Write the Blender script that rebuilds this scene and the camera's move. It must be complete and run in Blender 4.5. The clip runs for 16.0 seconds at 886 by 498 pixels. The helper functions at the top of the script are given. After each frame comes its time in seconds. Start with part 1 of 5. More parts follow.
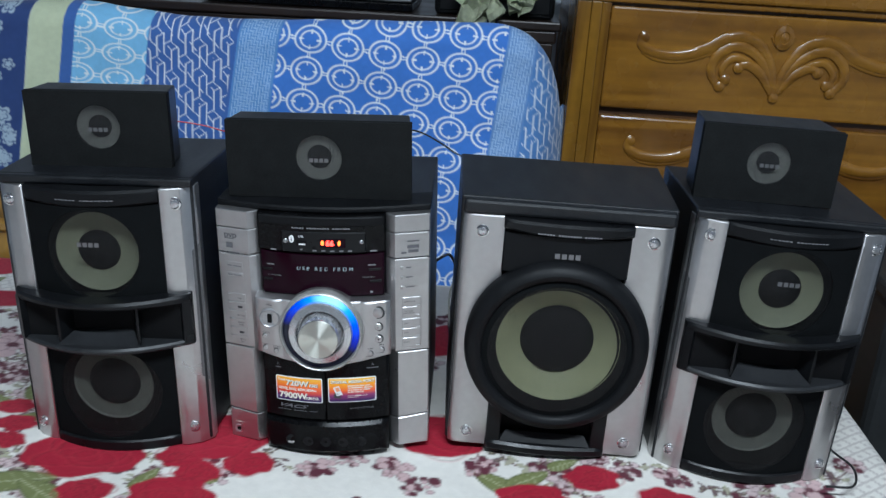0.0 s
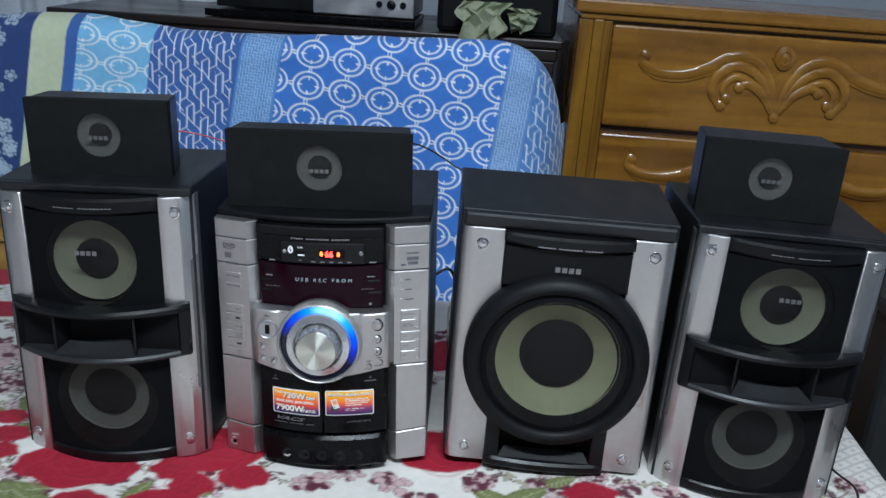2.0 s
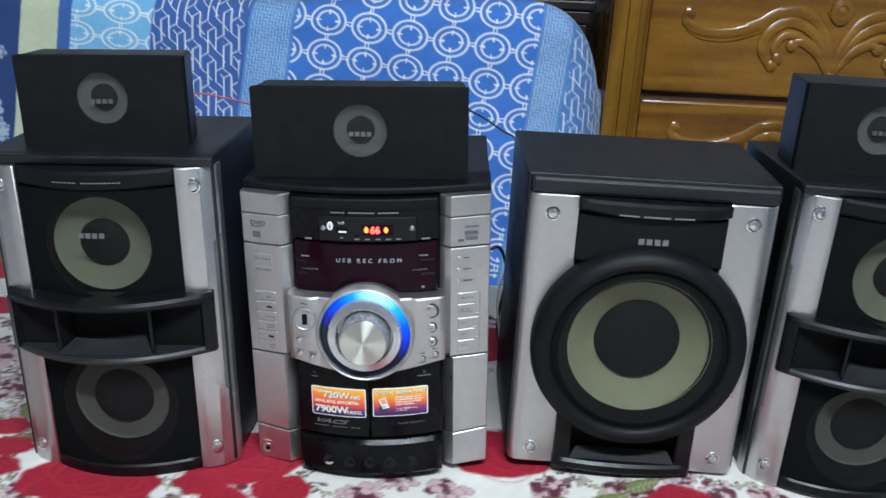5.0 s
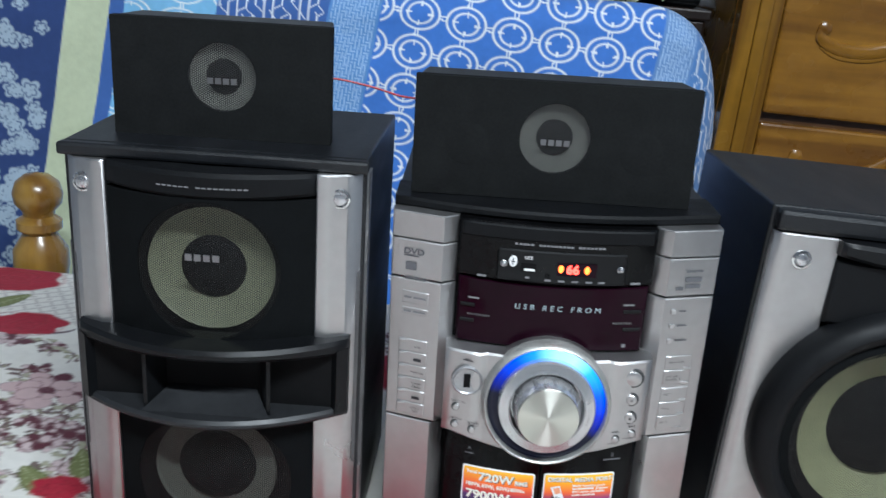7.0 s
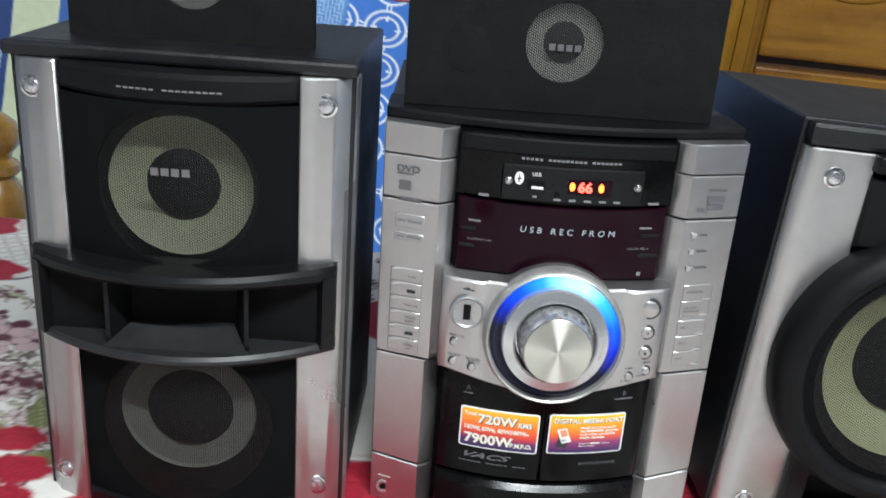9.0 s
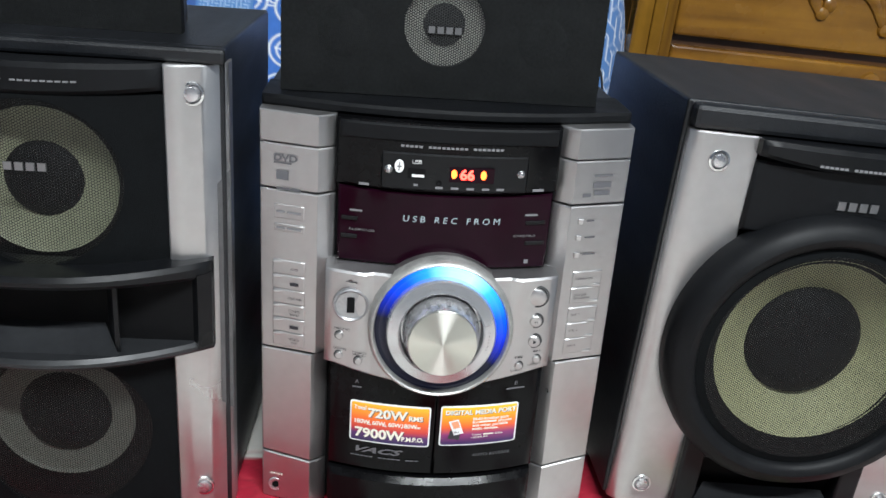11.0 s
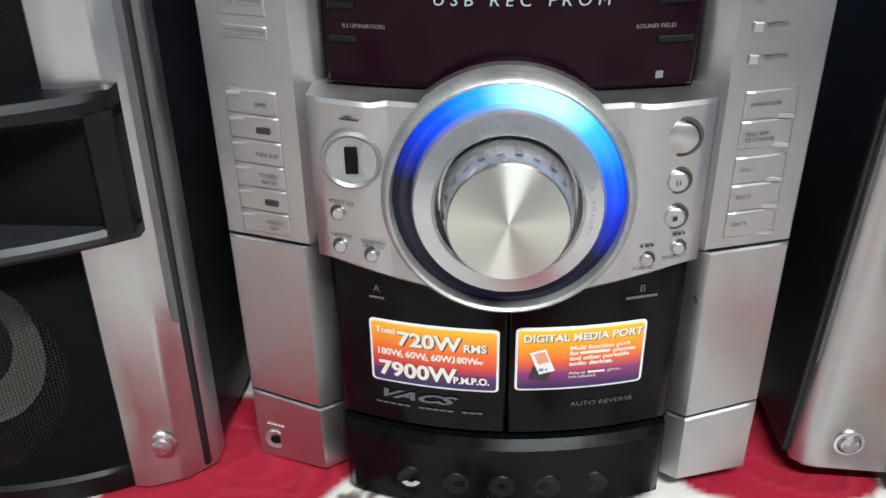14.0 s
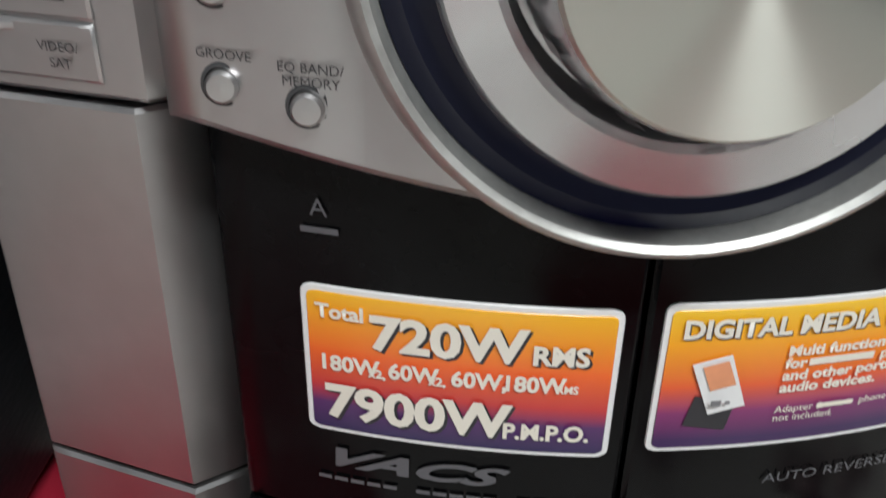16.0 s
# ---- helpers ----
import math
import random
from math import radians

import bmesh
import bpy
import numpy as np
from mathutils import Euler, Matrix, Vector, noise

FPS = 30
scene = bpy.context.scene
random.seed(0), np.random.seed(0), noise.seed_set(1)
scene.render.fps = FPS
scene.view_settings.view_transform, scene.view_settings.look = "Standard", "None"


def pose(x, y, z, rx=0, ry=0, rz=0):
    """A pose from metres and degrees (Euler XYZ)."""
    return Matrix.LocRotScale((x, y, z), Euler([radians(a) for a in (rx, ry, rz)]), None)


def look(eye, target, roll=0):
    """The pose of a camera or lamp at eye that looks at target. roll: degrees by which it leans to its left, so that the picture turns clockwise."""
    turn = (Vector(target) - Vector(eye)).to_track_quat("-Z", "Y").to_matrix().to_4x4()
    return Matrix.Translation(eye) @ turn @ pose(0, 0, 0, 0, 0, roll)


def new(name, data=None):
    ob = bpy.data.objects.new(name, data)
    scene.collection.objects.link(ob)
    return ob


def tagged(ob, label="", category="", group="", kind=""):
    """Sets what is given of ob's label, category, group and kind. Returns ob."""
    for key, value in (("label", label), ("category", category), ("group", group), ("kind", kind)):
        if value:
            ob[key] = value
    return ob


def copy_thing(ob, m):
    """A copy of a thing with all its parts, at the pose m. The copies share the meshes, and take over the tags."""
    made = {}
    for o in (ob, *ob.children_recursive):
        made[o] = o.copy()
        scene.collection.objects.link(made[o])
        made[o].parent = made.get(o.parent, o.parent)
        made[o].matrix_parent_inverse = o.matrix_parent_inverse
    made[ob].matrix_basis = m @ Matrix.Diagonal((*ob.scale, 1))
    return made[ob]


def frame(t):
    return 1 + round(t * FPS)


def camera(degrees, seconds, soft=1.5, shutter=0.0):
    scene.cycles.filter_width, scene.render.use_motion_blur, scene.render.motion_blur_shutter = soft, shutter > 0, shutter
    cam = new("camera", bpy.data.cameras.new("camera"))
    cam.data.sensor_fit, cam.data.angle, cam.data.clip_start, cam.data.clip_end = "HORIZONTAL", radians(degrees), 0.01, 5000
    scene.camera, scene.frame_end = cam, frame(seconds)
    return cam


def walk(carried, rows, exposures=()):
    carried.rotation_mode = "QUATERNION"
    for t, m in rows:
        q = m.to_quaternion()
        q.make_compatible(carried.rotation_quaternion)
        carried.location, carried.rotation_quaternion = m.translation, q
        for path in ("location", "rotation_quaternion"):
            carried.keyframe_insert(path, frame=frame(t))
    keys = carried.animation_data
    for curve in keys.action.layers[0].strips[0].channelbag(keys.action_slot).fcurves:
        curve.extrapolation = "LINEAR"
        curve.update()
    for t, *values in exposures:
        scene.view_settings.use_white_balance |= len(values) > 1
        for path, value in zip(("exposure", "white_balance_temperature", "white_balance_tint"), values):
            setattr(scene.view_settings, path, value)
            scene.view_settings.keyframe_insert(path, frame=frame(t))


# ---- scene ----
cam = camera(53.5, 16.0, 1.5, 0.5)
PATH = [
    (0, (0.032, 0.039, 0.641), (-0.043, 1.91, -0.062), 3.0),
    (0.5, (0.032, 0.04, 0.637), (-0.045, 1.915, -0.053), 3.2),
    (1, (0.031, 0.04, 0.637), (-0.046, 1.919, -0.042), 3.5),
    (1.5, (0.032, 0.041, 0.635), (-0.047, 1.924, -0.035), 3.5),
    (2, (0.032, 0.041, 0.63), (-0.045, 1.928, -0.029), 3.6),
    (2.5, (0.032, 0.049, 0.614), (-0.046, 1.937, -0.04), 3.5),
    (3, (0.028, 0.051, 0.602), (-0.048, 1.94, -0.052), 3.3),
    (3.2, (0.023, 0.057, 0.601), (-0.053, 1.941, -0.065), 3.2),
    (5.3, (-0.059, 0.185, 0.559), (-0.126, 2.064, -0.124), 2.0),
    (5.5, (-0.075, 0.197, 0.556), (-0.14, 2.076, -0.125), 1.9),
    (6, (-0.125, 0.26, 0.535), (-0.182, 2.14, -0.143), 2.5),
    (6.5, (-0.178, 0.326, 0.509), (-0.236, 2.211, -0.155), 4.2),
    (7, (-0.221, 0.363, 0.502), (-0.272, 2.254, -0.146), 5.5),
    (7.5, (-0.241, 0.399, 0.492), (-0.286, 2.29, -0.156), 4.6),
    (8, (-0.251, 0.409, 0.478), (-0.269, 2.296, -0.184), 4.6),
    (8.5, (-0.246, 0.406, 0.46), (-0.239, 2.286, -0.221), 5.3),
    (9, (-0.236, 0.414, 0.443), (-0.219, 2.286, -0.261), 6.1),
    (9.5, (-0.223, 0.412, 0.433), (-0.168, 2.276, -0.291), 6.9),
    (10, (-0.209, 0.416, 0.432), (-0.118, 2.273, -0.305), 7.3),
    (10.2, (-0.205, 0.422, 0.438), (-0.09, 2.278, -0.297), 7.5),
    (12.3, (-0.149, 0.463, 0.451), (-0.031, 2.316, -0.291), 3.2),
    (12.5, (-0.134, 0.483, 0.443), (-0.04, 2.329, -0.321), 2.3),
    (13, (-0.086, 0.557, 0.443), (-0.165, 2.352, -0.436), -0.4),
    (13.5, (-0.129, 0.628, 0.364), (-0.259, 2.395, -0.564), 0.4),
    (14, (-0.15, 0.662, 0.324), (-0.267, 2.406, -0.648), 1.4),
    (14.5, (-0.14, 0.67, 0.325), (-0.265, 2.403, -0.665), 1.1),
    (15, (-0.148, 0.704, 0.288), (-0.268, 2.443, -0.692), 1.4),
    (15.5, (-0.171, 0.825, 0.215), (-0.25, 2.582, -0.736), 2.3),
    (16, (-0.181, 0.851, 0.189), (-0.151, 2.602, -0.775), 3.4),
]
walk(cam, [(t, look(eye, target, roll)) for t, eye, target, roll in PATH],
     [(0.0, -0.2, 5750, 5), (1.0, -0.14, 5750, 5), (2.0, -0.2, 5800, 6), (3.1, -0.16, 5900, 7), (6.0, 0.08, 5900, 6), (6.8, 0.1, 5950, 6), (8.5, 0.42, 6350, 6), (9.5, 0.2, 6350, 7), (12.5, 0.42, 6400, 8), (13.6, 0.38, 6400, 7), (14.5, -0.12, 6450, 9), (15.1, -0.1, 6350, 6), (15.5, -0.9, 6300, 8), (16.0, -0.38, 6600, 8)])

# ---- world and light ----
world = bpy.data.worlds.new("night_room")
scene.world = world
world.use_nodes = True
world.node_tree.nodes["Background"].inputs[0].default_value = (0.55, 0.62, 0.75, 1)
world.node_tree.nodes["Background"].inputs[1].default_value = 0.05


def area(name, m, sx, sy, power, colour):
    lamp = bpy.data.lights.new(name, "AREA")
    lamp.shape, lamp.size, lamp.size_y, lamp.energy, lamp.color = "RECTANGLE", sx, sy, power, colour
    ob = new(name, lamp)
    ob.matrix_world = m
    return ob


TUBE = (0.22, -0.30, 1.98)
area("tube_light_glow", look((TUBE[0], TUBE[1], TUBE[2] - 0.06), (TUBE[0], TUBE[1] + 0.75, 0.0)), 1.2, 0.07, 64, (0.93, 0.97, 1.0))
scene.view_settings.exposure = 0.0


# ---- materials ----
def material(name, colour, rough=0.5, metal=0.0, vary=0.15, scale=40, bump=0.0, bump_scale=400, coat=0.0, dust=0.0, stretch=(1, 1, 1), spec=0.5):
    m = bpy.data.materials.new(name)
    m.use_nodes = True
    nt = m.node_tree
    b = nt.nodes["Principled BSDF"]
    co = nt.nodes.new("ShaderNodeTexCoord")
    mp = nt.nodes.new("ShaderNodeMapping")
    mp.inputs["Scale"].default_value = stretch
    nt.links.new(co.outputs["Object"], mp.inputs[0])
    n1, n2 = nt.nodes.new("ShaderNodeTexNoise"), nt.nodes.new("ShaderNodeTexNoise")
    n1.inputs["Scale"].default_value, n2.inputs["Scale"].default_value = scale, scale * 7
    n1.inputs["Detail"].default_value = n2.inputs["Detail"].default_value = 4
    for n in (n1, n2):
        nt.links.new(mp.outputs[0], n.inputs["Vector"])
    add = nt.nodes.new("ShaderNodeMath")
    add.operation = "ADD"
    nt.links.new(n1.outputs[0], add.inputs[0])
    nt.links.new(n2.outputs[0], add.inputs[1])
    ramp = nt.nodes.new("ShaderNodeMapRange")
    ramp.inputs[1].default_value, ramp.inputs[2].default_value = 0.7, 1.3
    ramp.inputs[3].default_value, ramp.inputs[4].default_value = 1 - vary, 1 + vary
    nt.links.new(add.outputs[0], ramp.inputs[0])
    mul = nt.nodes.new("ShaderNodeVectorMath")
    mul.operation = "SCALE"
    mul.inputs[0].default_value = colour
    nt.links.new(ramp.outputs[0], mul.inputs["Scale"])
    nt.links.new(mul.outputs[0], b.inputs["Base Color"])
    rr = nt.nodes.new("ShaderNodeMapRange")
    rr.inputs[1].default_value, rr.inputs[2].default_value = 0.3, 0.7
    rr.inputs[3].default_value, rr.inputs[4].default_value = max(rough - 0.08, 0.02), min(rough + 0.1 + dust, 1)
    nt.links.new(n1.outputs[0], rr.inputs[0])
    nt.links.new(rr.outputs[0], b.inputs["Roughness"])
    b.inputs["Metallic"].default_value = metal
    b.inputs["Coat Weight"].default_value = coat
    b.inputs["Coat Roughness"].default_value = 0.12
    b.inputs["Specular IOR Level"].default_value = spec
    if bump:
        n3 = nt.nodes.new("ShaderNodeTexNoise")
        n3.inputs["Scale"].default_value = bump_scale
        nt.links.new(mp.outputs[0], n3.inputs["Vector"])
        bp = nt.nodes.new("ShaderNodeBump")
        bp.inputs["Strength"].default_value, bp.inputs["Distance"].default_value = bump, 0.001
        nt.links.new(n3.outputs[0], bp.inputs["Height"])
        nt.links.new(bp.outputs[0], b.inputs["Normal"])
    return m


def glow(name, colour, strength, base=(0.02, 0.02, 0.02)):
    m = bpy.data.materials.new(name)
    m.use_nodes = True
    b = m.node_tree.nodes["Principled BSDF"]
    b.inputs["Base Color"].default_value = (*base, 1)
    b.inputs["Emission Color"].default_value = (*colour, 1)
    b.inputs["Emission Strength"].default_value = strength
    b.inputs["Roughness"].default_value = 0.3
    return m


def painted(name, rough, bump, bump_scale, sheen=0.0):
    """A printed cloth: its dyes are in the mesh's colour attribute."""
    m = material(name, (0.8, 0.8, 0.8), rough, vary=0.06, scale=12)
    nt = m.node_tree
    b = nt.nodes["Principled BSDF"]
    at = nt.nodes.new("ShaderNodeAttribute")
    at.attribute_name = "dye"
    old = b.inputs["Base Color"].links[0].from_node
    nt.links.new(at.outputs["Color"], old.inputs[0])
    w = nt.nodes.new("ShaderNodeTexNoise")
    w.inputs["Scale"].default_value = bump_scale
    bp = nt.nodes.new("ShaderNodeBump")
    bp.inputs["Strength"].default_value, bp.inputs["Distance"].default_value = bump, 0.002
    co = nt.nodes.new("ShaderNodeTexCoord")
    nt.links.new(co.outputs["Object"], w.inputs["Vector"])
    nt.links.new(w.outputs[0], bp.inputs["Height"])
    nt.links.new(bp.outputs[0], b.inputs["Normal"])
    b.inputs["Sheen Weight"].default_value = sheen
    b.inputs["Specular IOR Level"].default_value = 0.2
    return m


def perforated(name, colour, pitch, open_share):
    """Black punched steel: round holes on a hexagonal grid."""
    m = material(name, colour, 0.55, vary=0.2)
    nt = m.node_tree
    b, out = nt.nodes["Principled BSDF"], nt.nodes["Material Output"]
    co = nt.nodes.new("ShaderNodeTexCoord")
    total = None
    for ang in (0, 60, 120):
        k = 4 * math.pi / (math.sqrt(3) * pitch)
        dot = nt.nodes.new("ShaderNodeVectorMath")
        dot.operation = "DOT_PRODUCT"
        dot.inputs[1].default_value = (k * math.cos(radians(ang)), 0, k * math.sin(radians(ang)))
        nt.links.new(co.outputs["Object"], dot.inputs[0])
        c = nt.nodes.new("ShaderNodeMath")
        c.operation = "COSINE"
        nt.links.new(dot.outputs["Value"], c.inputs[0])
        if total is None:
            total = c
        else:
            s = nt.nodes.new("ShaderNodeMath")
            s.operation = "ADD"
            nt.links.new(total.outputs[0], s.inputs[0])
            nt.links.new(c.outputs[0], s.inputs[1])
            total = s
    g = nt.nodes.new("ShaderNodeMapRange")
    g.inputs[1].default_value, g.inputs[2].default_value = open_share - 0.35, open_share + 0.35
    nt.links.new(total.outputs[0], g.inputs[0])
    clear = nt.nodes.new("ShaderNodeBsdfTransparent")
    mix = nt.nodes.new("ShaderNodeMixShader")
    nt.links.new(g.outputs[0], mix.inputs[0])
    nt.links.new(b.outputs[0], mix.inputs[1])
    nt.links.new(clear.outputs[0], mix.inputs[2])
    nt.links.new(mix.outputs[0], out.inputs["Surface"])
    return m


def graded(name, stops, z0, z1, rough=0.25):
    """Printed label paper, its inks run from one colour to the next up the label."""
    m = bpy.data.materials.new(name)
    m.use_nodes = True
    nt = m.node_tree
    b = nt.nodes["Principled BSDF"]
    co = nt.nodes.new("ShaderNodeTexCoord")
    sep = nt.nodes.new("ShaderNodeSeparateXYZ")
    nt.links.new(co.outputs["Object"], sep.inputs[0])
    mr = nt.nodes.new("ShaderNodeMapRange")
    mr.inputs[1].default_value, mr.inputs[2].default_value = z0, z1
    nt.links.new(sep.outputs["Z"], mr.inputs[0])
    cr = nt.nodes.new("ShaderNodeValToRGB")
    el = cr.color_ramp.elements
    el[0].position, el[0].color = stops[0][0], (*stops[0][1], 1)
    el[1].position, el[1].color = stops[-1][0], (*stops[-1][1], 1)
    for p, c in stops[1:-1]:
        e = el.new(p)
        e.color = (*c, 1)
    nt.links.new(mr.outputs[0], cr.inputs[0])
    nt.links.new(cr.outputs[0], b.inputs["Base Color"])
    b.inputs["Roughness"].default_value = rough
    return m


def timber(name, dark, light, scale, coat, rough, axis=0):
    m = material(name, light, rough, vary=0.1, scale=8, coat=coat, stretch=(1, 1, 1))
    nt = m.node_tree
    b = nt.nodes["Principled BSDF"]
    co = nt.nodes.new("ShaderNodeTexCoord")
    mp = nt.nodes.new("ShaderNodeMapping")
    s = [scale, scale, scale]
    s[axis] = scale * 0.07
    mp.inputs["Scale"].default_value = s
    n = nt.nodes.new("ShaderNodeTexNoise")
    n.inputs["Scale"].default_value, n.inputs["Detail"].default_value, n.inputs["Distortion"].default_value = 1.0, 6, 0.6
    nt.links.new(co.outputs["Object"], mp.inputs[0])
    nt.links.new(mp.outputs[0], n.inputs["Vector"])
    cr = nt.nodes.new("ShaderNodeValToRGB")
    cr.color_ramp.elements[0].position, cr.color_ramp.elements[0].color = 0.34, (*dark, 1)
    cr.color_ramp.elements[1].position, cr.color_ramp.elements[1].color = 0.66, (*light, 1)
    nt.links.new(n.outputs[0], cr.inputs[0])
    old = b.inputs["Base Color"].links[0].from_node
    nt.links.new(cr.outputs[0], old.inputs[0])
    bp = nt.nodes.new("ShaderNodeBump")
    bp.inputs["Strength"].default_value, bp.inputs["Distance"].default_value = 0.12, 0.001
    nt.links.new(n.outputs[0], bp.inputs["Height"])
    nt.links.new(bp.outputs[0], b.inputs["Normal"])
    return m


M_CAB = material("black_vinyl_veneer", (0.0068, 0.0078, 0.0098), 0.42, vary=0.25, scale=20, bump=0.25, bump_scale=700, stretch=(1, 0.25, 1))
M_BLK = material("black_plastic", (0.0055, 0.006, 0.007), 0.34, vary=0.2, scale=30, bump=0.08, bump_scale=1500, spec=0.24)
M_MATT = material("matt_black_plastic", (0.005, 0.0055, 0.0065), 0.5, vary=0.2, scale=30, bump=0.12, bump_scale=1800, spec=0.18)
M_GLOSS = material("piano_black_plastic", (0.0035, 0.0035, 0.004), 0.16, vary=0.3, scale=25, dust=0.06, spec=0.13)
M_CLOTH = material("black_grille_cloth", (0.0055, 0.0062, 0.0068), 0.8, vary=0.25, scale=60, bump=0.5, bump_scale=1600, spec=0.06)
M_CLOTHS = material("charcoal_grille_cloth", (0.0115, 0.0122, 0.0125), 0.8, vary=0.25, scale=60, bump=0.5, bump_scale=1600, spec=0.06)
M_SIL = material("silver_paint", (0.53, 0.52, 0.52), 0.33, metal=0.95, vary=0.05, scale=15, bump=0.03, bump_scale=3000, dust=0.08)
M_SIL2 = material("bright_silver_paint", (0.62, 0.62, 0.63), 0.24, metal=0.8, vary=0.05, scale=20)
M_EDGE = material("dark_grey_satin_paint", (0.20, 0.20, 0.205), 0.42, metal=0.8, vary=0.15, scale=30)
M_WORN = material("scuffed_silver_rim", (0.50, 0.50, 0.48), 0.44, metal=0.7, vary=0.14, scale=60)
M_CHR = material("worn_chrome", (0.72, 0.72, 0.72), 0.14, metal=1.0, vary=0.1, scale=60, dust=0.1)
M_SCREW = material("satin_steel", (0.6, 0.6, 0.62), 0.28, metal=0.9, vary=0.1, scale=200)
M_CONE = material("khaki_fibre_cone", (0.36, 0.37, 0.21), 0.6, vary=0.12, scale=60, bump=0.15, bump_scale=900)
M_CONET = material("grey_green_fibre_cone", (0.245, 0.258, 0.170), 0.6, vary=0.12, scale=60, bump=0.15, bump_scale=900)
# horn sill and floor: black plastic lightened to stand for light falling in
M_THROAT = material("lit_black_plastic", (0.020, 0.021, 0.023), 0.38, vary=0.2, scale=30, spec=0.35)
M_RUB = material("black_rubber", (0.004, 0.004, 0.0045), 0.75, spec=0.15, vary=0.2, scale=50)
M_MESH = perforated("punched_steel_mesh", (0.006, 0.006, 0.0065), 0.0019, -0.70)
M_DISP = material("smoked_display_window", (0.010, 0.0015, 0.0055), 0.10, vary=0.2, scale=10, spec=0.10)
M_GREY = material("grey_print", (0.20, 0.20, 0.21), 0.5, vary=0.05)
M_DIM = material("dim_grey_print", (0.11, 0.11, 0.12), 0.5, vary=0.05)
M_INK = material("black_print", (0.03, 0.03, 0.035), 0.5, vary=0.05)
M_GAP = material("dark_grey_gap", (0.05, 0.05, 0.052), 0.5, vary=0.1, scale=60)
M_WHITE = material("white_print", (0.85, 0.85, 0.85), 0.4, vary=0.03)
M_CREAMP = material("pale_print", (0.85, 0.80, 0.70), 0.4, vary=0.03)
M_LOGO = material("silver_badge", (0.24, 0.24, 0.25), 0.35, metal=0.8, vary=0.05)
M_MESHF = perforated("fine_punched_mesh", (0.015, 0.015, 0.016), 0.0018, 0.1)
M_CONE3 = material("shaded_grey_fibre_cone", (0.12, 0.125, 0.105), 0.7, vary=0.12, scale=60)
M_CONE2 = material("grey_fibre_cone", (0.40, 0.41, 0.36), 0.6, vary=0.12, scale=60)
M_DISH = material("dull_grey_metal", (0.40, 0.40, 0.41), 0.42, metal=0.75, vary=0.12, scale=80)
M_BLUE = glow("blue_ring_light", (0.0, 0.1, 1.0), 1.25, (0.004, 0.005, 0.012))
_nt = M_BLUE.node_tree
_co, _sep, _at = _nt.nodes.new("ShaderNodeTexCoord"), _nt.nodes.new("ShaderNodeSeparateXYZ"), _nt.nodes.new("ShaderNodeMath")
_nt.links.new(_co.outputs["Object"], _sep.inputs[0])
_dx, _dz = _nt.nodes.new("ShaderNodeMath"), _nt.nodes.new("ShaderNodeMath")
_dx.operation = _dz.operation = "SUBTRACT"
_dx.inputs[1].default_value, _dz.inputs[1].default_value = 0.002, 0.1718
_nt.links.new(_sep.outputs["X"], _dx.inputs[0])
_nt.links.new(_sep.outputs["Z"], _dz.inputs[0])
_at.operation = "ARCTAN2"
_nt.links.new(_dz.outputs[0], _at.inputs[0])
_nt.links.new(_dx.outputs[0], _at.inputs[1])
_mr = _nt.nodes.new("ShaderNodeMapRange")
_mr.inputs[1].default_value, _mr.inputs[2].default_value = -math.pi, math.pi
_nt.links.new(_at.outputs[0], _mr.inputs[0])
_cr = _nt.nodes.new("ShaderNodeValToRGB")
_el = _cr.color_ramp.elements
_el[0].position, _el[0].color = 0.40, (0.0, 0.0, 0.004, 1)
_el[1].position, _el[1].color = 0.97, (0.0, 0.0, 0.004, 1)
for _p, _c in ((0.47, (0.0, 0.015, 0.5)), (0.54, (0.0, 0.10, 1.1)), (0.62, (0.04, 0.50, 1.6)), (0.68, (0.55, 1.3, 2.2)), (0.74, (0.45, 1.1, 2.0)), (0.80, (0.02, 0.35, 1.4)), (0.86, (0.0, 0.08, 1.0)), (0.92, (0.0, 0.015, 0.4))):
    _e = _el.new(_p)
    _e.color = (*_c, 1)
_nt.links.new(_mr.outputs[0], _cr.inputs[0])
_nt.links.new(_cr.outputs[0], _nt.nodes["Principled BSDF"].inputs["Emission Color"])
M_RED = glow("red_led_digits", (1.0, 0.03, 0.02), 12.0)
M_AMBER = glow("amber_led_marks", (1.0, 0.16, 0.02), 5.0)
M_VFD = glow("pale_display_digits", (0.72, 0.9, 1.0), 0.55)
M_ORANGE = graded("orange_label_ink", [(0.0, (0.03, 0.02, 0.09)), (0.2, (0.10, 0.03, 0.14)), (0.34, (0.62, 0.05, 0.05)), (0.6, (0.95, 0.16, 0.03)), (1.0, (1.0, 0.50, 0.03))], 0.0725, 0.1035)
M_ORANGE2 = graded("amber_label_ink", [(0.0, (0.05, 0.02, 0.10)), (0.22, (0.25, 0.04, 0.16)), (0.42, (0.85, 0.13, 0.04)), (0.75, (1.0, 0.42, 0.02)), (1.0, (1.0, 0.62, 0.04))], 0.0755, 0.106)
M_TEAK = timber("varnished_teak", (0.150, 0.060, 0.0085), (0.345, 0.160, 0.019), 22, 0.6, 0.26)
M_TEAKV = timber("varnished_teak_upright", (0.150, 0.066, 0.0085), (0.34, 0.170, 0.020), 22, 0.6, 0.26, axis=2)
M_TEAKD = timber("recess_shaded_teak", (0.05, 0.02, 0.006), (0.11, 0.045, 0.010), 20, 0.4, 0.4)
M_DARKW = timber("dark_stained_wood", (0.010, 0.006, 0.005), (0.030, 0.018, 0.013), 25, 0.3, 0.4)
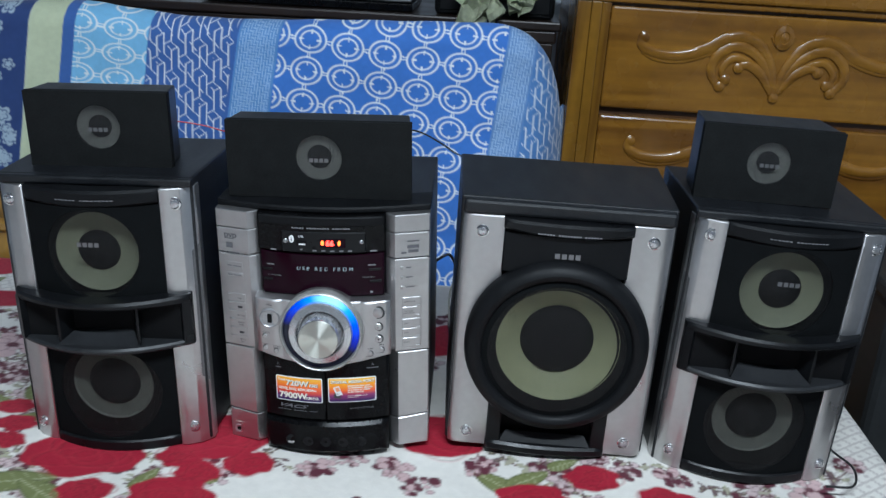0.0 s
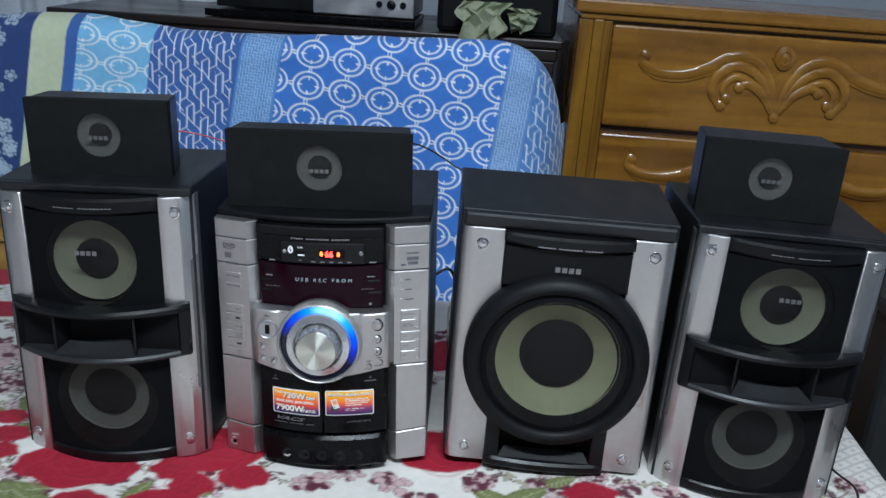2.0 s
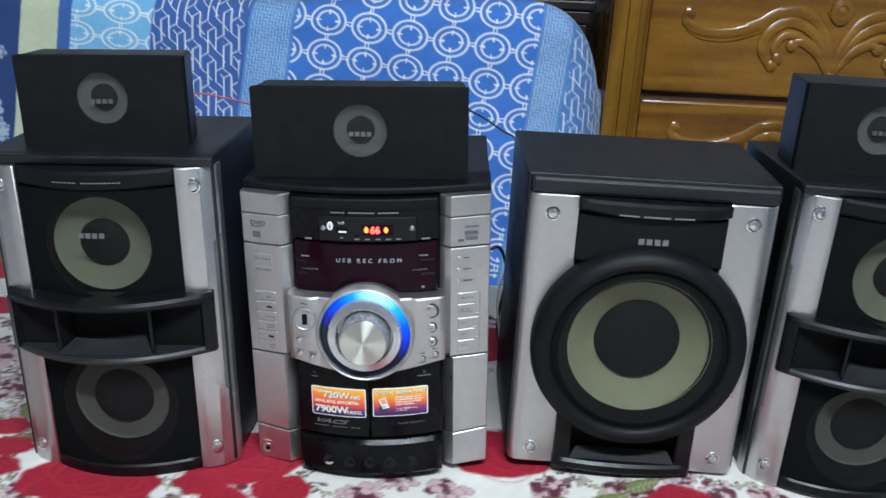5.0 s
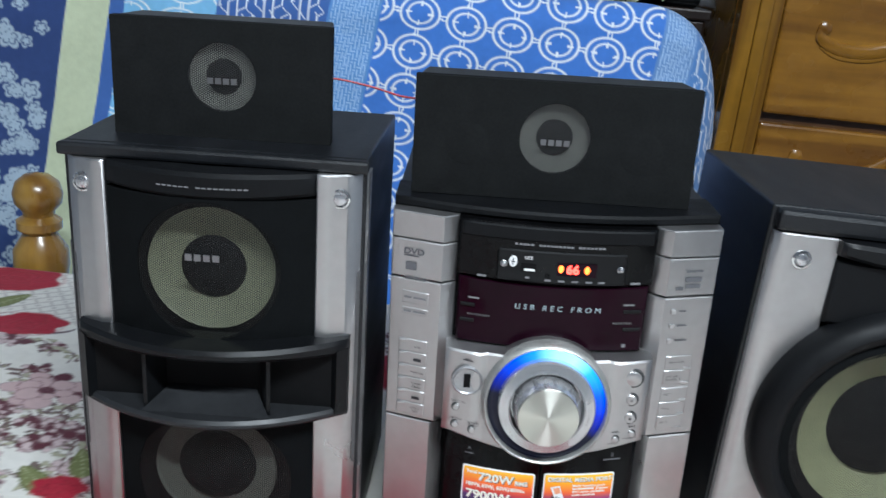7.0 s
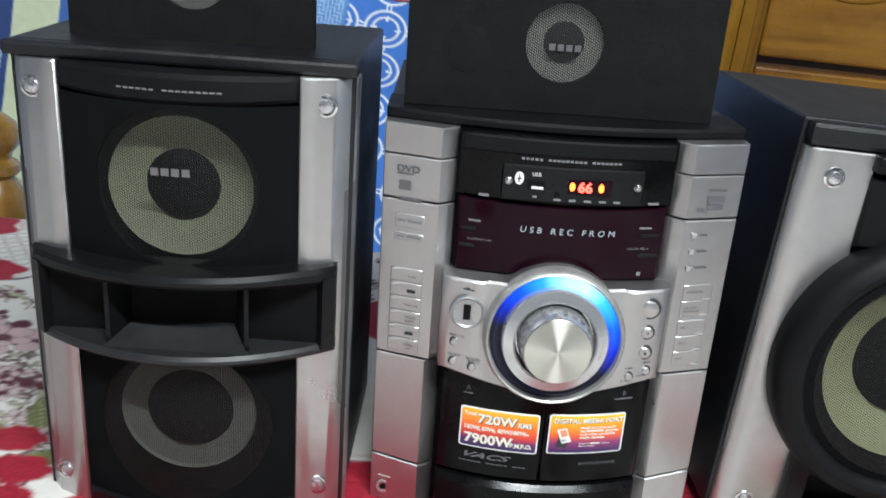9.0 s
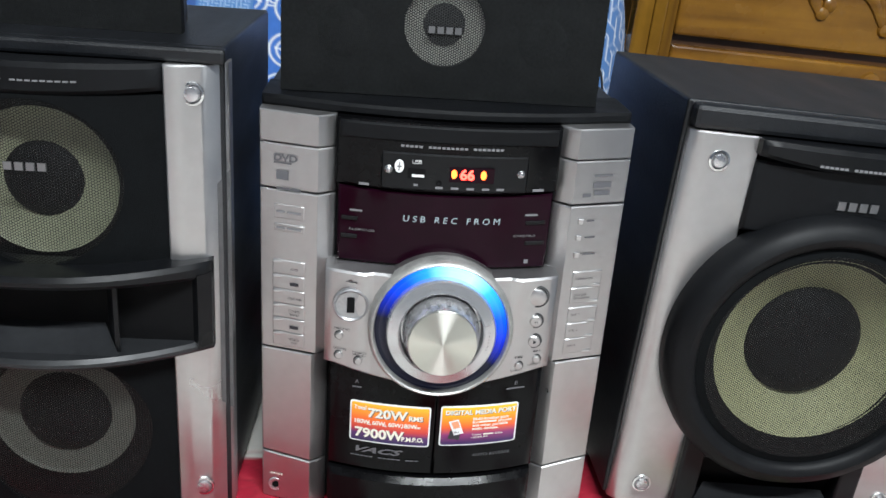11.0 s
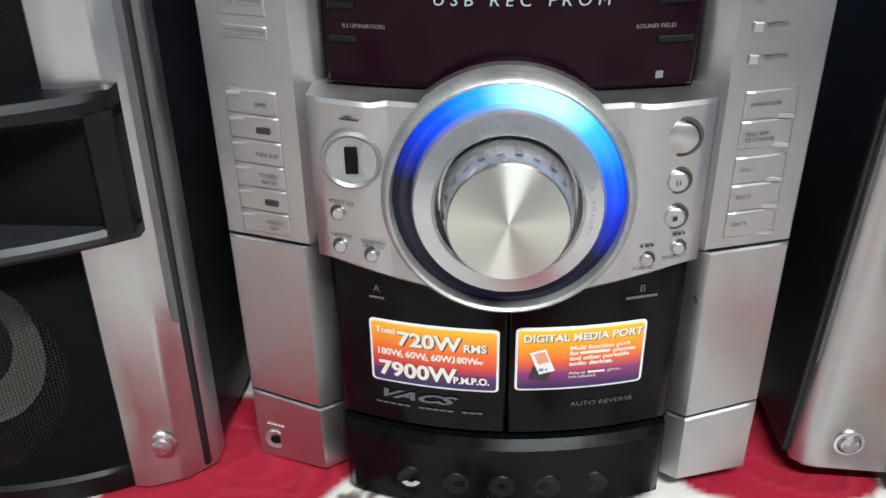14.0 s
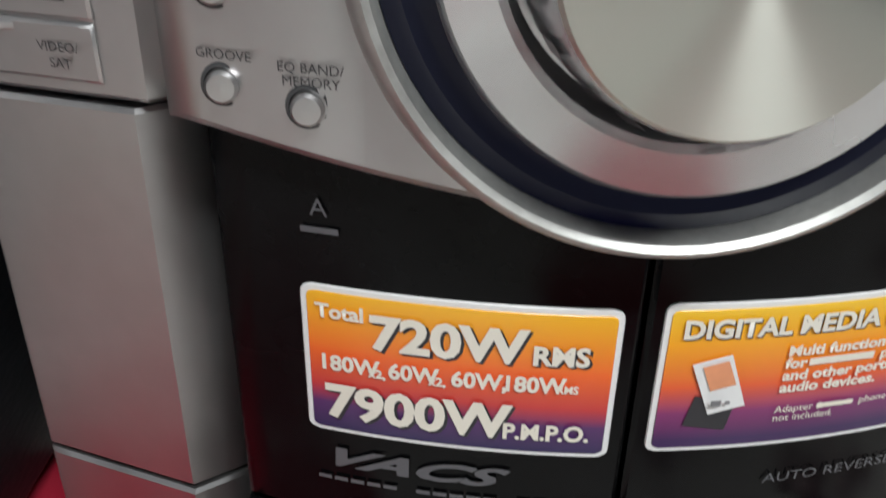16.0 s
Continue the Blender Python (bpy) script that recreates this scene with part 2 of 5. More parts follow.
M_POST = timber("varnished_bedpost", (0.20, 0.095, 0.016), (0.40, 0.235, 0.045), 18, 0.5, 0.3, axis=2)
M_SHEET = painted("printed_cotton_sheet", 0.85, 0.25, 90, 0.15)
M_QUILT = painted("printed_quilt_cover", 0.8, 0.3, 70, 0.2)
M_WALL = material("painted_plaster", (0.33, 0.36, 0.41), 0.8, vary=0.06, scale=3, bump=0.2, bump_scale=60)
M_CEIL = material("white_ceiling_paint", (0.75, 0.75, 0.74), 0.85, vary=0.04, scale=3, bump=0.1, bump_scale=80)
M_FLOOR = material("dark_mosaic_floor", (0.12, 0.11, 0.10), 0.35, vary=0.3, scale=18)
M_GREEN = material("pale_green_cloth", (0.66, 0.70, 0.50), 0.85, vary=0.15, scale=20, bump=0.3, bump_scale=300)
M_PALE = material("pale_folded_cloth", (0.62, 0.62, 0.55), 0.9, vary=0.15, scale=15, bump=0.3, bump_scale=200)
M_BOX = material("dark_grey_moulded_plastic", (0.022, 0.024, 0.025), 0.5, vary=0.15, scale=12)
M_WIREK = material("black_cable", (0.012, 0.012, 0.013), 0.45, vary=0.1)
M_WIRER = material("red_cable", (0.35, 0.02, 0.03), 0.45, vary=0.1)
M_MATT2 = material("mattress_ticking", (0.45, 0.42, 0.40), 0.9, vary=0.1, scale=15)


# ---- helpers for meshes ----
def thing(name, m, label, category, group="", kind=""):
    ob = new(name)
    ob.empty_display_size = 0.05
    ob.matrix_world = m
    return tagged(ob, label, category, group, kind)


def part(name, bm, mat, parent, label="", smooth=False, kind=""):
    me = bpy.data.meshes.new(name)
    bmesh.ops.recalc_face_normals(bm, faces=bm.faces)
    bm.to_mesh(me)
    bm.free()
    me.materials.append(mat)
    if smooth:
        for p in me.polygons:
            p.use_smooth = True
        me.set_sharp_from_angle(angle=radians(35))
    ob = new(name, me)
    ob.parent = parent
    return tagged(ob, label, kind=kind)


def solo(name, bm, mat, m, label, category, group="", kind="", smooth=False):
    ob = part(name, bm, mat, None, smooth=smooth)
    ob.matrix_world = m
    return tagged(ob, label, category, group, kind)


def box(bm, x0, x1, y0, y1, z0, z1, bevel=0.0, taper=0.0, segments=2):
    """A block; taper narrows its back by that much on either side."""
    v = [bm.verts.new(p) for p in ((x0, y0, z0), (x1, y0, z0), (x1 - taper, y1, z0), (x0 + taper, y1, z0), (x0, y0, z1), (x1, y0, z1), (x1 - taper, y1, z1), (x0 + taper, y1, z1))]
    f = [bm.faces.new([v[i] for i in q]) for q in ((0, 3, 2, 1), (4, 5, 6, 7), (0, 1, 5, 4), (1, 2, 6, 5), (2, 3, 7, 6), (3, 0, 4, 7))]
    if bevel:
        es = {e for q in f for e in q.edges}
        bmesh.ops.bevel(bm, geom=list(es), offset=bevel, segments=segments, affect="EDGES", profile=0.5)
    return bm


def lathe(bm, profile, cx=0, cz=0, n=48, y0=0, squash=1.0, axis="y", close=False):
    """Turns (radius, height) points round an axis: y (towards the viewer is -y) or z."""
    rings = []
    for r, h in profile:
        ring = []
        for i in range(n):
            a = 2 * math.pi * i / n
            if axis == "y":
                ring.append(bm.verts.new((cx + r * math.cos(a), y0 + h, cz + r * math.sin(a) * squash)))
            else:
                ring.append(bm.verts.new((cx + r * math.cos(a), y0 + r * math.sin(a), cz + h)))
        rings.append(ring)
    for a, b in zip(rings, rings[1:]):
        for i in range(n):
            bm.faces.new((a[i], a[(i + 1) % n], b[(i + 1) % n], b[i]))
    if profile[0][0] > 0 and close:
        bm.faces.new(rings[0])
    bm.faces.new(rings[-1]) if profile[-1][0] > 0 and close else None
    return bm


def slab(bm, xs, low, high, face, depth, b=0.001):
    """A plate between two outlines low(x) and high(x), its front bent along y = face(x), with eased edges."""
    cols = []
    xs = list(xs)
    cuts = [(xs[0], b)] + [(xs[0] + b, 0)] + [(x, 0) for x in xs[1:-1]] + [(xs[-1] - b, 0), (xs[-1], b)]
    for x, back in cuts:
        y, lo, hi = face(x) + back, low(x), high(x)
        yb = face(x) + depth
        e = min(b, (hi - lo) / 3)
        pts = [(yb, lo), (y + (b - back), lo), (y, lo + e), (y, hi - e), (y + (b - back), hi), (yb, hi)]
        cols.append([bm.verts.new((x, p[0], p[1])) for p in pts])
    for p, q in zip(cols, cols[1:]):
        for i in range(6):
            j = (i + 1) % 6
            bm.faces.new((p[i], q[i], q[j], p[j]))
    bm.faces.new(cols[0])
    bm.faces.new(cols[-1][::-1])
    return bm


def span(a, b, n):
    return [a + (b - a) * i / n for i in range(n + 1)]


def const(v):
    return lambda x: v


def tube(bm, pts, r, n=8):
    """A round cable or bar along the points."""
    pts = [Vector(p) for p in pts]
    rings = []
    for i, p in enumerate(pts):
        d = (pts[min(i + 1, len(pts) - 1)] - pts[max(i - 1, 0)]).normalized()
        u = d.cross(Vector((0.31, 0.2, 0.93))).normalized()
        w = d.cross(u)
        rad = r(i / (len(pts) - 1)) if callable(r) else r
        rings.append([bm.verts.new(p + u * rad * math.cos(2 * math.pi * k / n) + w * rad * math.sin(2 * math.pi * k / n)) for k in range(n)])
    for a, b in zip(rings, rings[1:]):
        for k in range(n):
            bm.faces.new((a[k], a[(k + 1) % n], b[(k + 1) % n], b[k]))
    bm.faces.new(rings[0][::-1])
    bm.faces.new(rings[-1])
    return bm


def curve_points(ctrl, n=24):
    """Smooth points through the control points."""
    c = [Vector(p) for p in ctrl]
    c = [c[0] * 2 - c[1]] + c + [c[-1] * 2 - c[-2]]
    out = []
    for i in range(1, len(c) - 2):
        for k in range(n):
            t = k / n
            a, b, d, e = c[i - 1], c[i], c[i + 1], c[i + 2]
            out.append(0.5 * ((2 * b) + (d - a) * t + (2 * a - 5 * b + 4 * d - e) * t * t + (3 * b - a - 3 * d + e) * t ** 3))
    return out + [c[-2]]


def lettering(text, x, z, height, face, mat, parent, name="lettering", align="LEFT", squeeze=1.0, turn=0.0, raise_by=0.0006, bold=0.0, slant=0.0, spread=1.0):
    """Raised print in the built-in font, cap height given, lying on y = face(x)."""
    cu = bpy.data.curves.new(name, "FONT")
    cu.body, cu.size, cu.align_x, cu.resolution_u = text, height / 0.7, align, 3
    cu.shear, cu.space_character = slant, spread
    cu.offset = height * 0.05 if bold else 0.0
    tmp = new(name, cu)
    bpy.context.view_layer.update()
    me = bpy.data.meshes.new_from_object(tmp.evaluated_get(bpy.context.evaluated_depsgraph_get()))
    bpy.data.objects.remove(tmp)
    c, s = math.cos(radians(turn)), math.sin(radians(turn))
    for v in me.vertices:
        px, pz = v.co.x * squeeze, v.co.y
        px, pz = x + px * c - pz * s, z + px * s + pz * c
        v.co = (px, face(px) - raise_by, pz)
    me.materials.clear()
    me.materials.append(mat)
    ob = new(name, me)
    ob.parent = parent
    return ob


def bars(items, face, mat, parent, name="print_bar", raise_by=0.0006):
    """Small flat marks (x0, x1, z0, z1), one mesh."""
    bm = bmesh.new()
    for x0, x1, z0, z1 in items:
        v = [bm.verts.new((x, face(x) - raise_by, z)) for x, z in ((x0, z0), (x1, z0), (x1, z1), (x0, z1))]
        bm.faces.new(v)
    return part(name, bm, mat, parent, kind="stuff")


def badge(x, z, w, h, face, parent, mat=None, raise_by=0.0012):
    """The maker's badge as four plain raised blocks."""
    bm = bmesh.new()
    step = w / 4
    for i in range(4):
        x0 = x - w / 2 + i * step
        y = face(x0 + step / 2) - raise_by
        box(bm, x0, x0 + step * 0.72, y, y + raise_by, z - h / 2, z + h / 2)
    return part("badge", bm, mat or M_LOGO, parent, "small silver maker's badge")


def screw(x, z, face, parent, r=0.0062):
    y = face(x)
    bm = lathe(bmesh.new(), [(r * 1.25, 0.0005), (r * 1.22, -0.0012), (r, -0.0016), (r * 0.92, -0.0002)], x, z, 24, y)
    rim = part("screw", bm, M_CHR, parent, "round satin steel screw cap", True)
    bm = lathe(bmesh.new(), [(r * 0.9, -0.0004), (r * 0.72, -0.0026), (r * 0.3, -0.0032), (0.0, -0.0032)], x, z, 24, y)
    part("screw_head", bm, M_SCREW, rim, "", True)


def driver(x, z, r_out, r_in, depth, y, parent, squash=1.0, name="woofer", mat=None):
    """A loudspeaker cone behind its punched mesh: surround, khaki cone, dust cap."""
    bm = lathe(bmesh.new(), [(r_out * 1.02, 0.0), (r_out * 0.98, 0.002), (r_in * 1.05, depth * 0.8)], x, z, 56, y, squash)
    cone = part(name, bm, mat or M_CONE, parent, "pale fibre cone behind black mesh", True)
    prof = [(r_in * 1.06, depth * 0.8 + 0.0006)] + [(r_in * math.cos(t), depth * 0.78 - r_in * 0.35 * math.sin(t)) for t in (0.1, 0.4, 0.8, 1.2)] + [(0.0, depth * 0.78 - r_in * 0.35)]
    part("dust_cap", lathe(bmesh.new(), prof, x, z, 40, y, squash), M_RUB, cone, "matt black dust cap", True)
    return cone


# ---- the room ----
def plain(name, x0, x1, y0, y1, z0, z1, mat, label, category):
    return solo(name, box(bmesh.new(), x0, x1, y0, y1, z0, z1), mat, Matrix.Identity(4), label, category, kind="structure")


FLOOR_Z = -0.52
plain("floor", -2.2, 2.2, -2.2, 2.75, FLOOR_Z - 0.1, FLOOR_Z, M_FLOOR, "dark mosaic floor of the bedroom", "floor")
plain("ceiling", -2.2, 2.2, -2.2, 2.75, 2.10, 2.2, M_CEIL, "white painted ceiling", "ceiling")
plain("wall_north", -2.2, 2.2, 2.65, 2.75, FLOOR_Z, 2.10, M_WALL, "pale painted wall behind the furniture", "wall")
plain("wall_south", -2.2, 2.2, -2.2, -2.1, FLOOR_Z, 2.10, M_WALL, "pale painted wall behind the bed", "wall")
plain("wall_west", -2.2, -2.1, -2.1, 2.65, FLOOR_Z, 2.10, M_WALL, "pale painted wall beside the bed", "wall")
plain("wall_east", 2.1, 2.2, -2.1, 2.65, FLOOR_Z, 2.10, M_WALL, "pale painted wall beside the dresser", "wall")
fixture = thing("tube_light", pose(TUBE[0], TUBE[1], TUBE[2]), "white ceiling batten with a lit tube", "ceiling light")
part("batten", box(bmesh.new(), -0.63, 0.63, -0.03, 0.03, 0.03, 0.12, 0.004), M_CEIL, fixture)
part("tube", tube(bmesh.new(), [(-0.6, 0, 0.0), (0.6, 0, 0.0)], 0.014, 12), glow("lit_tube", (0.93, 0.97, 1.0), 6.0, (0.8, 0.8, 0.8)), fixture, "lit white tube")


# ---- printed cloth ----
def cloth(name, P, dye, mat, m_label, category, kind=""):
    """A grid of points P (rows, columns, 3) with dyes (rows, columns, 3) as one cloth."""
    ny, nx = P.shape[:2]
    idx = np.arange(ny * nx).reshape(ny, nx)
    quads = np.stack([idx[:-1, :-1], idx[:-1, 1:], idx[1:, 1:], idx[1:, :-1]], -1).reshape(-1, 4)
    me = bpy.data.meshes.new(name)
    me.vertices.add(ny * nx)
    me.vertices.foreach_set("co", P.astype(np.float32).ravel())
    me.loops.add(quads.size)
    me.loops.foreach_set("vertex_index", quads.astype(np.int32).ravel())
    me.polygons.add(len(quads))
    me.polygons.foreach_set("loop_start", np.arange(0, quads.size, 4, dtype=np.int32))
    me.polygons.foreach_set("use_smooth", np.ones(len(quads), dtype=bool))
    me.update(calc_edges=True)
    at = me.color_attributes.new("dye", "FLOAT_COLOR", "POINT")
    at.data.foreach_set("color", np.concatenate([dye, np.ones(dye.shape[:2] + (1,))], -1).astype(np.float32).ravel())
    me.materials.append(mat)
    ob = new(name, me)
    return tagged(ob, m_label, category, kind=kind)


def lay(base, mask, colour):
    """Prints a colour over the cloth where the mask (0 to 1) says."""
    m = np.clip(mask, 0, 1)[..., None]
    return base * (1 - m) + np.array(colour) * m


def soft(d, w):
    """1 inside (d below 0), 0 outside, with an edge w wide."""
    return np.clip(0.5 - d / w, 0, 1)


rng = np.random.RandomState(7)


def ripple(X, Y, s, k):
    r = np.random.RandomState(s)
    out = np.zeros_like(X)
    for i in range(5):
        a, f, p = r.uniform(0, 6.28), k * r.uniform(0.6, 1.8), r.uniform(0, 6.28)
        out += np.sin((X * math.cos(a) + Y * math.sin(a)) * f + p)
    return out / 5


def rose(D, X, Y, cx, cy, r, squash, seed, red=(0.33, 0.006, 0.026)):
    q = np.random.RandomState(seed)
    dx, dy = X - cx, (Y - cy) / squash
    a, d = np.arctan2(dy, dx), np.hypot(dx, dy)
    edge = r * (1 + 0.13 * np.abs(np.sin(2.5 * a + q.uniform(0, 6))) + 0.05 * np.sin(7 * a + q.uniform(0, 6)) - 0.08)
    D = lay(D, soft(d - edge, 0.004), red)
    for k, f in enumerate((0.86, 0.66, 0.48, 0.30, 0.15)):
        wob = f * r * (1 + 0.28 * np.sin((2 + k % 2) * a + q.uniform(0, 6.28)) + 0.06 * np.sin(5 * a + q.uniform(0, 6)))
        D = lay(D, 0.38 * soft(np.abs(d - wob) - 0.0016, 0.003), (0.16, 0.004, 0.012))
        D = lay(D, 0.16 * soft(np.abs(d - wob - 0.05 * r) - 0.03 * r, 0.05 * r), (0.62, 0.05, 0.07))
    return D


def leaf(D, X, Y, cx, cy, length, width, ang, green=(0.17, 0.19, 0.07)):
    c, s = math.cos(ang), math.sin(ang)
    u, v = ((X - cx) * c + (Y - cy) * s) / length, (-(X - cx) * s + (Y - cy) * c) / width
    shape = np.abs(v) - np.sqrt(np.clip(1 - u * u, 0, 1)) * (1 - 0.35 * u)
    m = soft(shape, 0.15) * (np.abs(u) < 1)
    D = lay(D, m, green)
    vein = soft(np.abs(v) - 0.06, 0.06) + soft(np.abs(np.sin((u * 3.2 + np.abs(v) * 0.8) * math.pi)) - 0.12, 0.15) * 0.6
    D = lay(D, m * np.clip(vein, 0, 1) * 0.7, (0.42, 0.43, 0.26))
    return lay(D, m * soft(np.abs(shape + 0.08) - 0.06, 0.08) * 0.6, (0.07, 0.08, 0.03))


def blossom(D, X, Y, cx, cy, r, seed, dark=(0.10, 0.022, 0.035), pale=(0.58, 0.46, 0.46)):
    """A small mauve flower head: two rings of petals in dark outline."""
    q = np.random.RandomState(seed)
    for far, n in ((0.85, 9), (0.45, 6)):
        for k in range(n):
            a = 6.283 * k / n + q.uniform(-0.35, 0.35)
            f = far * q.uniform(0.75, 1.15)
            px, py, pr = cx + r * f * math.cos(a), cy + r * f * math.sin(a) * 0.85, r * q.uniform(0.16, 0.34)
            d = np.hypot(X - px, (Y - py) * q.uniform(0.9, 1.3))
            D = lay(D, soft(d - pr, 0.002), pale if q.rand() > 0.42 else dark)
            D = lay(D, 0.6 * soft(np.abs(d - pr) - 0.0007, 0.002), dark)
    return lay(D, 0.9 * soft(np.hypot(X - cx, Y - cy) - r * 0.2, 0.002), dark)


def stem(D, X, Y, pts, w, colour=(0.12, 0.06, 0.06)):
    for (x0, y0), (x1, y1) in zip(pts, pts[1:]):
        L2 = (x1 - x0) ** 2 + (y1 - y0) ** 2 + 1e-9
        t = np.clip(((X - x0) * (x1 - x0) + (Y - y0) * (y1 - y0)) / L2, 0, 1)
        d = np.hypot(X - x0 - t * (x1 - x0), Y - y0 - t * (y1 - y0))
        D = lay(D, soft(d - w, 0.0018), colour)
    return D


def local(D, X, Y, cx, cy, r, fn):
    """Applies a print to the small patch of cloth round (cx, cy)."""
    xs, ys = X[0], Y[:, 0]
    i0, i1 = np.searchsorted(xs, cx - r), np.searchsorted(xs, cx + r)
    j0, j1 = np.searchsorted(ys, cy - r), np.searchsorted(ys, cy + r)
    if i1 - i0 > 1 and j1 - j0 > 1:
        D[j0:j1, i0:i1] = fn(D[j0:j1, i0:i1], X[j0:j1, i0:i1], Y[j0:j1, i0:i1])


def sheet_print(X, Y):
    D = np.empty(X.shape + (3,))
    D[:] = (0.71, 0.685, 0.635)
    # woven border of small oblongs near the bed's edges
    for border in (soft(0.500 - X - 0.10 * (Y - 1.1), 0.006), soft(1.36 - Y + 0.25 * (X + 0.8), 0.006) * soft(X + 0.70, 0.01)):
        u, v = X * 0.82 + Y * 0.57, -X * 0.57 + Y * 0.82
        row = np.floor(v / 0.016)
        uu = (u / 0.034 + 0.5 * (row % 2)) % 1
        vv = (v / 0.016) % 1
        line = np.maximum(soft(np.minimum(uu, 1 - uu) - 0.05, 0.05), soft(np.minimum(vv, 1 - vv) - 0.10, 0.1))
        dot = soft(np.hypot(uu - 0.5, (vv - 0.5) * 0.5) - 0.10, 0.08)
        D = lay(D, border * np.maximum(line * 0.55, dot * 0.5), (0.30, 0.25, 0.25))
    for d in ((0.494 - X - 0.10 * (Y - 1.1)) + 0.012 * np.sign(np.sin(Y * 62)) * np.abs(np.sin(Y * 62)) ** 0.4, 1.35 - Y + 0.25 * (X + 0.8) + 0.014 * np.sign(np.sin(X * 62)) * np.abs(np.sin(X * 62)) ** 0.4 + 9.0 * (X > -0.62)):
        D = lay(D, soft(np.abs(d) - 0.0035, 0.003), (0.10, 0.06, 0.07))
    # sprigs scattered over the whole cloth
    for k in range(420):
        cx, cy = (rng.uniform(-1.25, 0.62), rng.uniform(0.55, 1.62)) if k < 360 else (rng.uniform(-0.85, -0.48), rng.uniform(0.85, 1.25))
        if cy > 1.30 + 0.25 * (cx + 0.8) and cx < -0.5 or cx > 0.49 - 0.10 * (cy - 1.1):
            continue
        s, a = rng.uniform(0.6, 1.3), rng.uniform(0, 6.28)
        pts = [(cx + s * (0.012 * i * math.cos(a + 0.25 * i)), cy + s * (0.012 * i * math.sin(a + 0.25 * i))) for i in range(6)]
        seed = rng.randint(9999)

        def sprig(D, X, Y, pts=pts, s=s, seed=seed, a=a):
            D = stem(D, X, Y, pts, 0.0011 * s)
            q = np.random.RandomState(seed)
            for i, (x, y) in enumerate(pts[1:]):
                for side in (-1, 1):
                    D = leaf(D, X, Y, x + side * 0.007 * s, y + q.uniform(-0.006, 0.006), 0.007 * s, 0.0032 * s, a + side * 1.0 + 0.25 * i, (0.15, 0.10, 0.10) if q.rand() > 0.45 else (0.38, 0.36, 0.27))
            return blossom(D, X, Y, pts[-1][0], pts[-1][1], 0.019 * s, seed)

        local(D, X, Y, cx, cy, 0.11, sprig)
    # large roses with their leaves
    spots = ((-0.437, 0.948, 0.076, 0.60), (-0.305, 0.876, 0.050, 0.8), (-0.232, 0.954, 0.032, 0.8), (-0.405, 0.876, 0.033, 0.7), (-0.285, 1.01, 0.066, 0.8), (-0.318, 0.956, 0.029, 0.8), (-0.288, 0.926, 0.028, 0.8),
             (0.005, 1.05, 0.060, 0.8), (0.196, 0.975, 0.033, 0.8), (0.12, 0.924, 0.047, 0.7), (0.292, 0.948, 0.042, 0.6), (-0.572, 1.041, 0.025, 0.8), (-0.550, 1.000, 0.027, 0.7), (-0.545, 0.962, 0.025, 0.7),
             (-0.86, 1.515, 0.060, 0.8), (-0.775, 1.375, 0.050, 0.7), (-0.575, 0.90, 0.035, 0.8), (-0.62, 0.80, 0.07, 0.8), (-0.10, 0.80, 0.06, 0.8), (0.38, 0.80, 0.06, 0.8), (-0.95, 1.2, 0.06, 0.8),
             (-0.20, 1.22, 0.07, 0.9), (0.0, 1.33, 0.06, 0.9), (-0.27, 1.35, 0.06, 0.9))
    greens = ((-0.49, 0.885, 0.045, 0.3), (-0.455, 0.868, 0.04, 2.6), (-0.345, 0.905, 0.025, 1.2), (-0.275, 0.925, 0.022, 2.2), (0.075, 0.955, 0.034, 2.5), (0.115, 0.965, 0.032, 0.6), (0.10, 0.925, 0.03, 1.7),
              (-0.60, 1.05, 0.028, 2.4), (-0.53, 1.02, 0.024, 0.4), (0.16, 1.0, 0.022, 0.5), (-0.83, 1.44, 0.03, 1.0), (-0.57, 1.085, 0.026, 2.0))
    for cx, cy, L, a in greens:
        local(D, X, Y, cx, cy, L * 1.4, lambda D, X, Y: leaf(D, X, Y, cx, cy, L, L * 0.45, a))
    for k, (cx, cy, r, sq) in enumerate(spots):
        local(D, X, Y, cx, cy, r * 1.4, lambda D, X, Y: rose(D, X, Y, cx, cy, r, sq, 40 + k))
    q = np.random.RandomState(31)
    for k in range(34):
        cx, cy = q.uniform(-1.2, 0.5), q.uniform(-0.55, 0.62)
        local(D, X, Y, cx, cy, 0.1, lambda D, X, Y: rose(D, X, Y, cx, cy, 0.055, 0.85, 200 + k))
    # mauve cabbage roses at the sides
    for k, (cx, cy, r) in enumerate(((-0.67, 1.215, 0.045), (-0.72, 1.12, 0.03), (0.475, 1.005, 0.03), (-0.15, 0.955, 0.026), (-0.055, 0.972, 0.026), (0.055, 0.985, 0.022), (-0.11, 0.985, 0.02), (-0.02, 0.94, 0.024), (0.30, 1.0, 0.024), (-0.65, 1.0, 0.04))):
        local(D, X, Y, cx, cy, r * 1.5, lambda D, X, Y: blossom(D, X, Y, cx, cy, r, 90 + k, (0.10, 0.02, 0.035), (0.56, 0.40, 0.40)))
    return D


def bed_height(X, Y):
    dip = np.clip((X - 0.22) / 0.12, 0, 1)
    return 0.004 * ripple(X, Y, 3, 9) + 0.002 * ripple(X, Y, 5, 30) - 0.003 - 0.013 * dip * dip * (3 - 2 * dip)


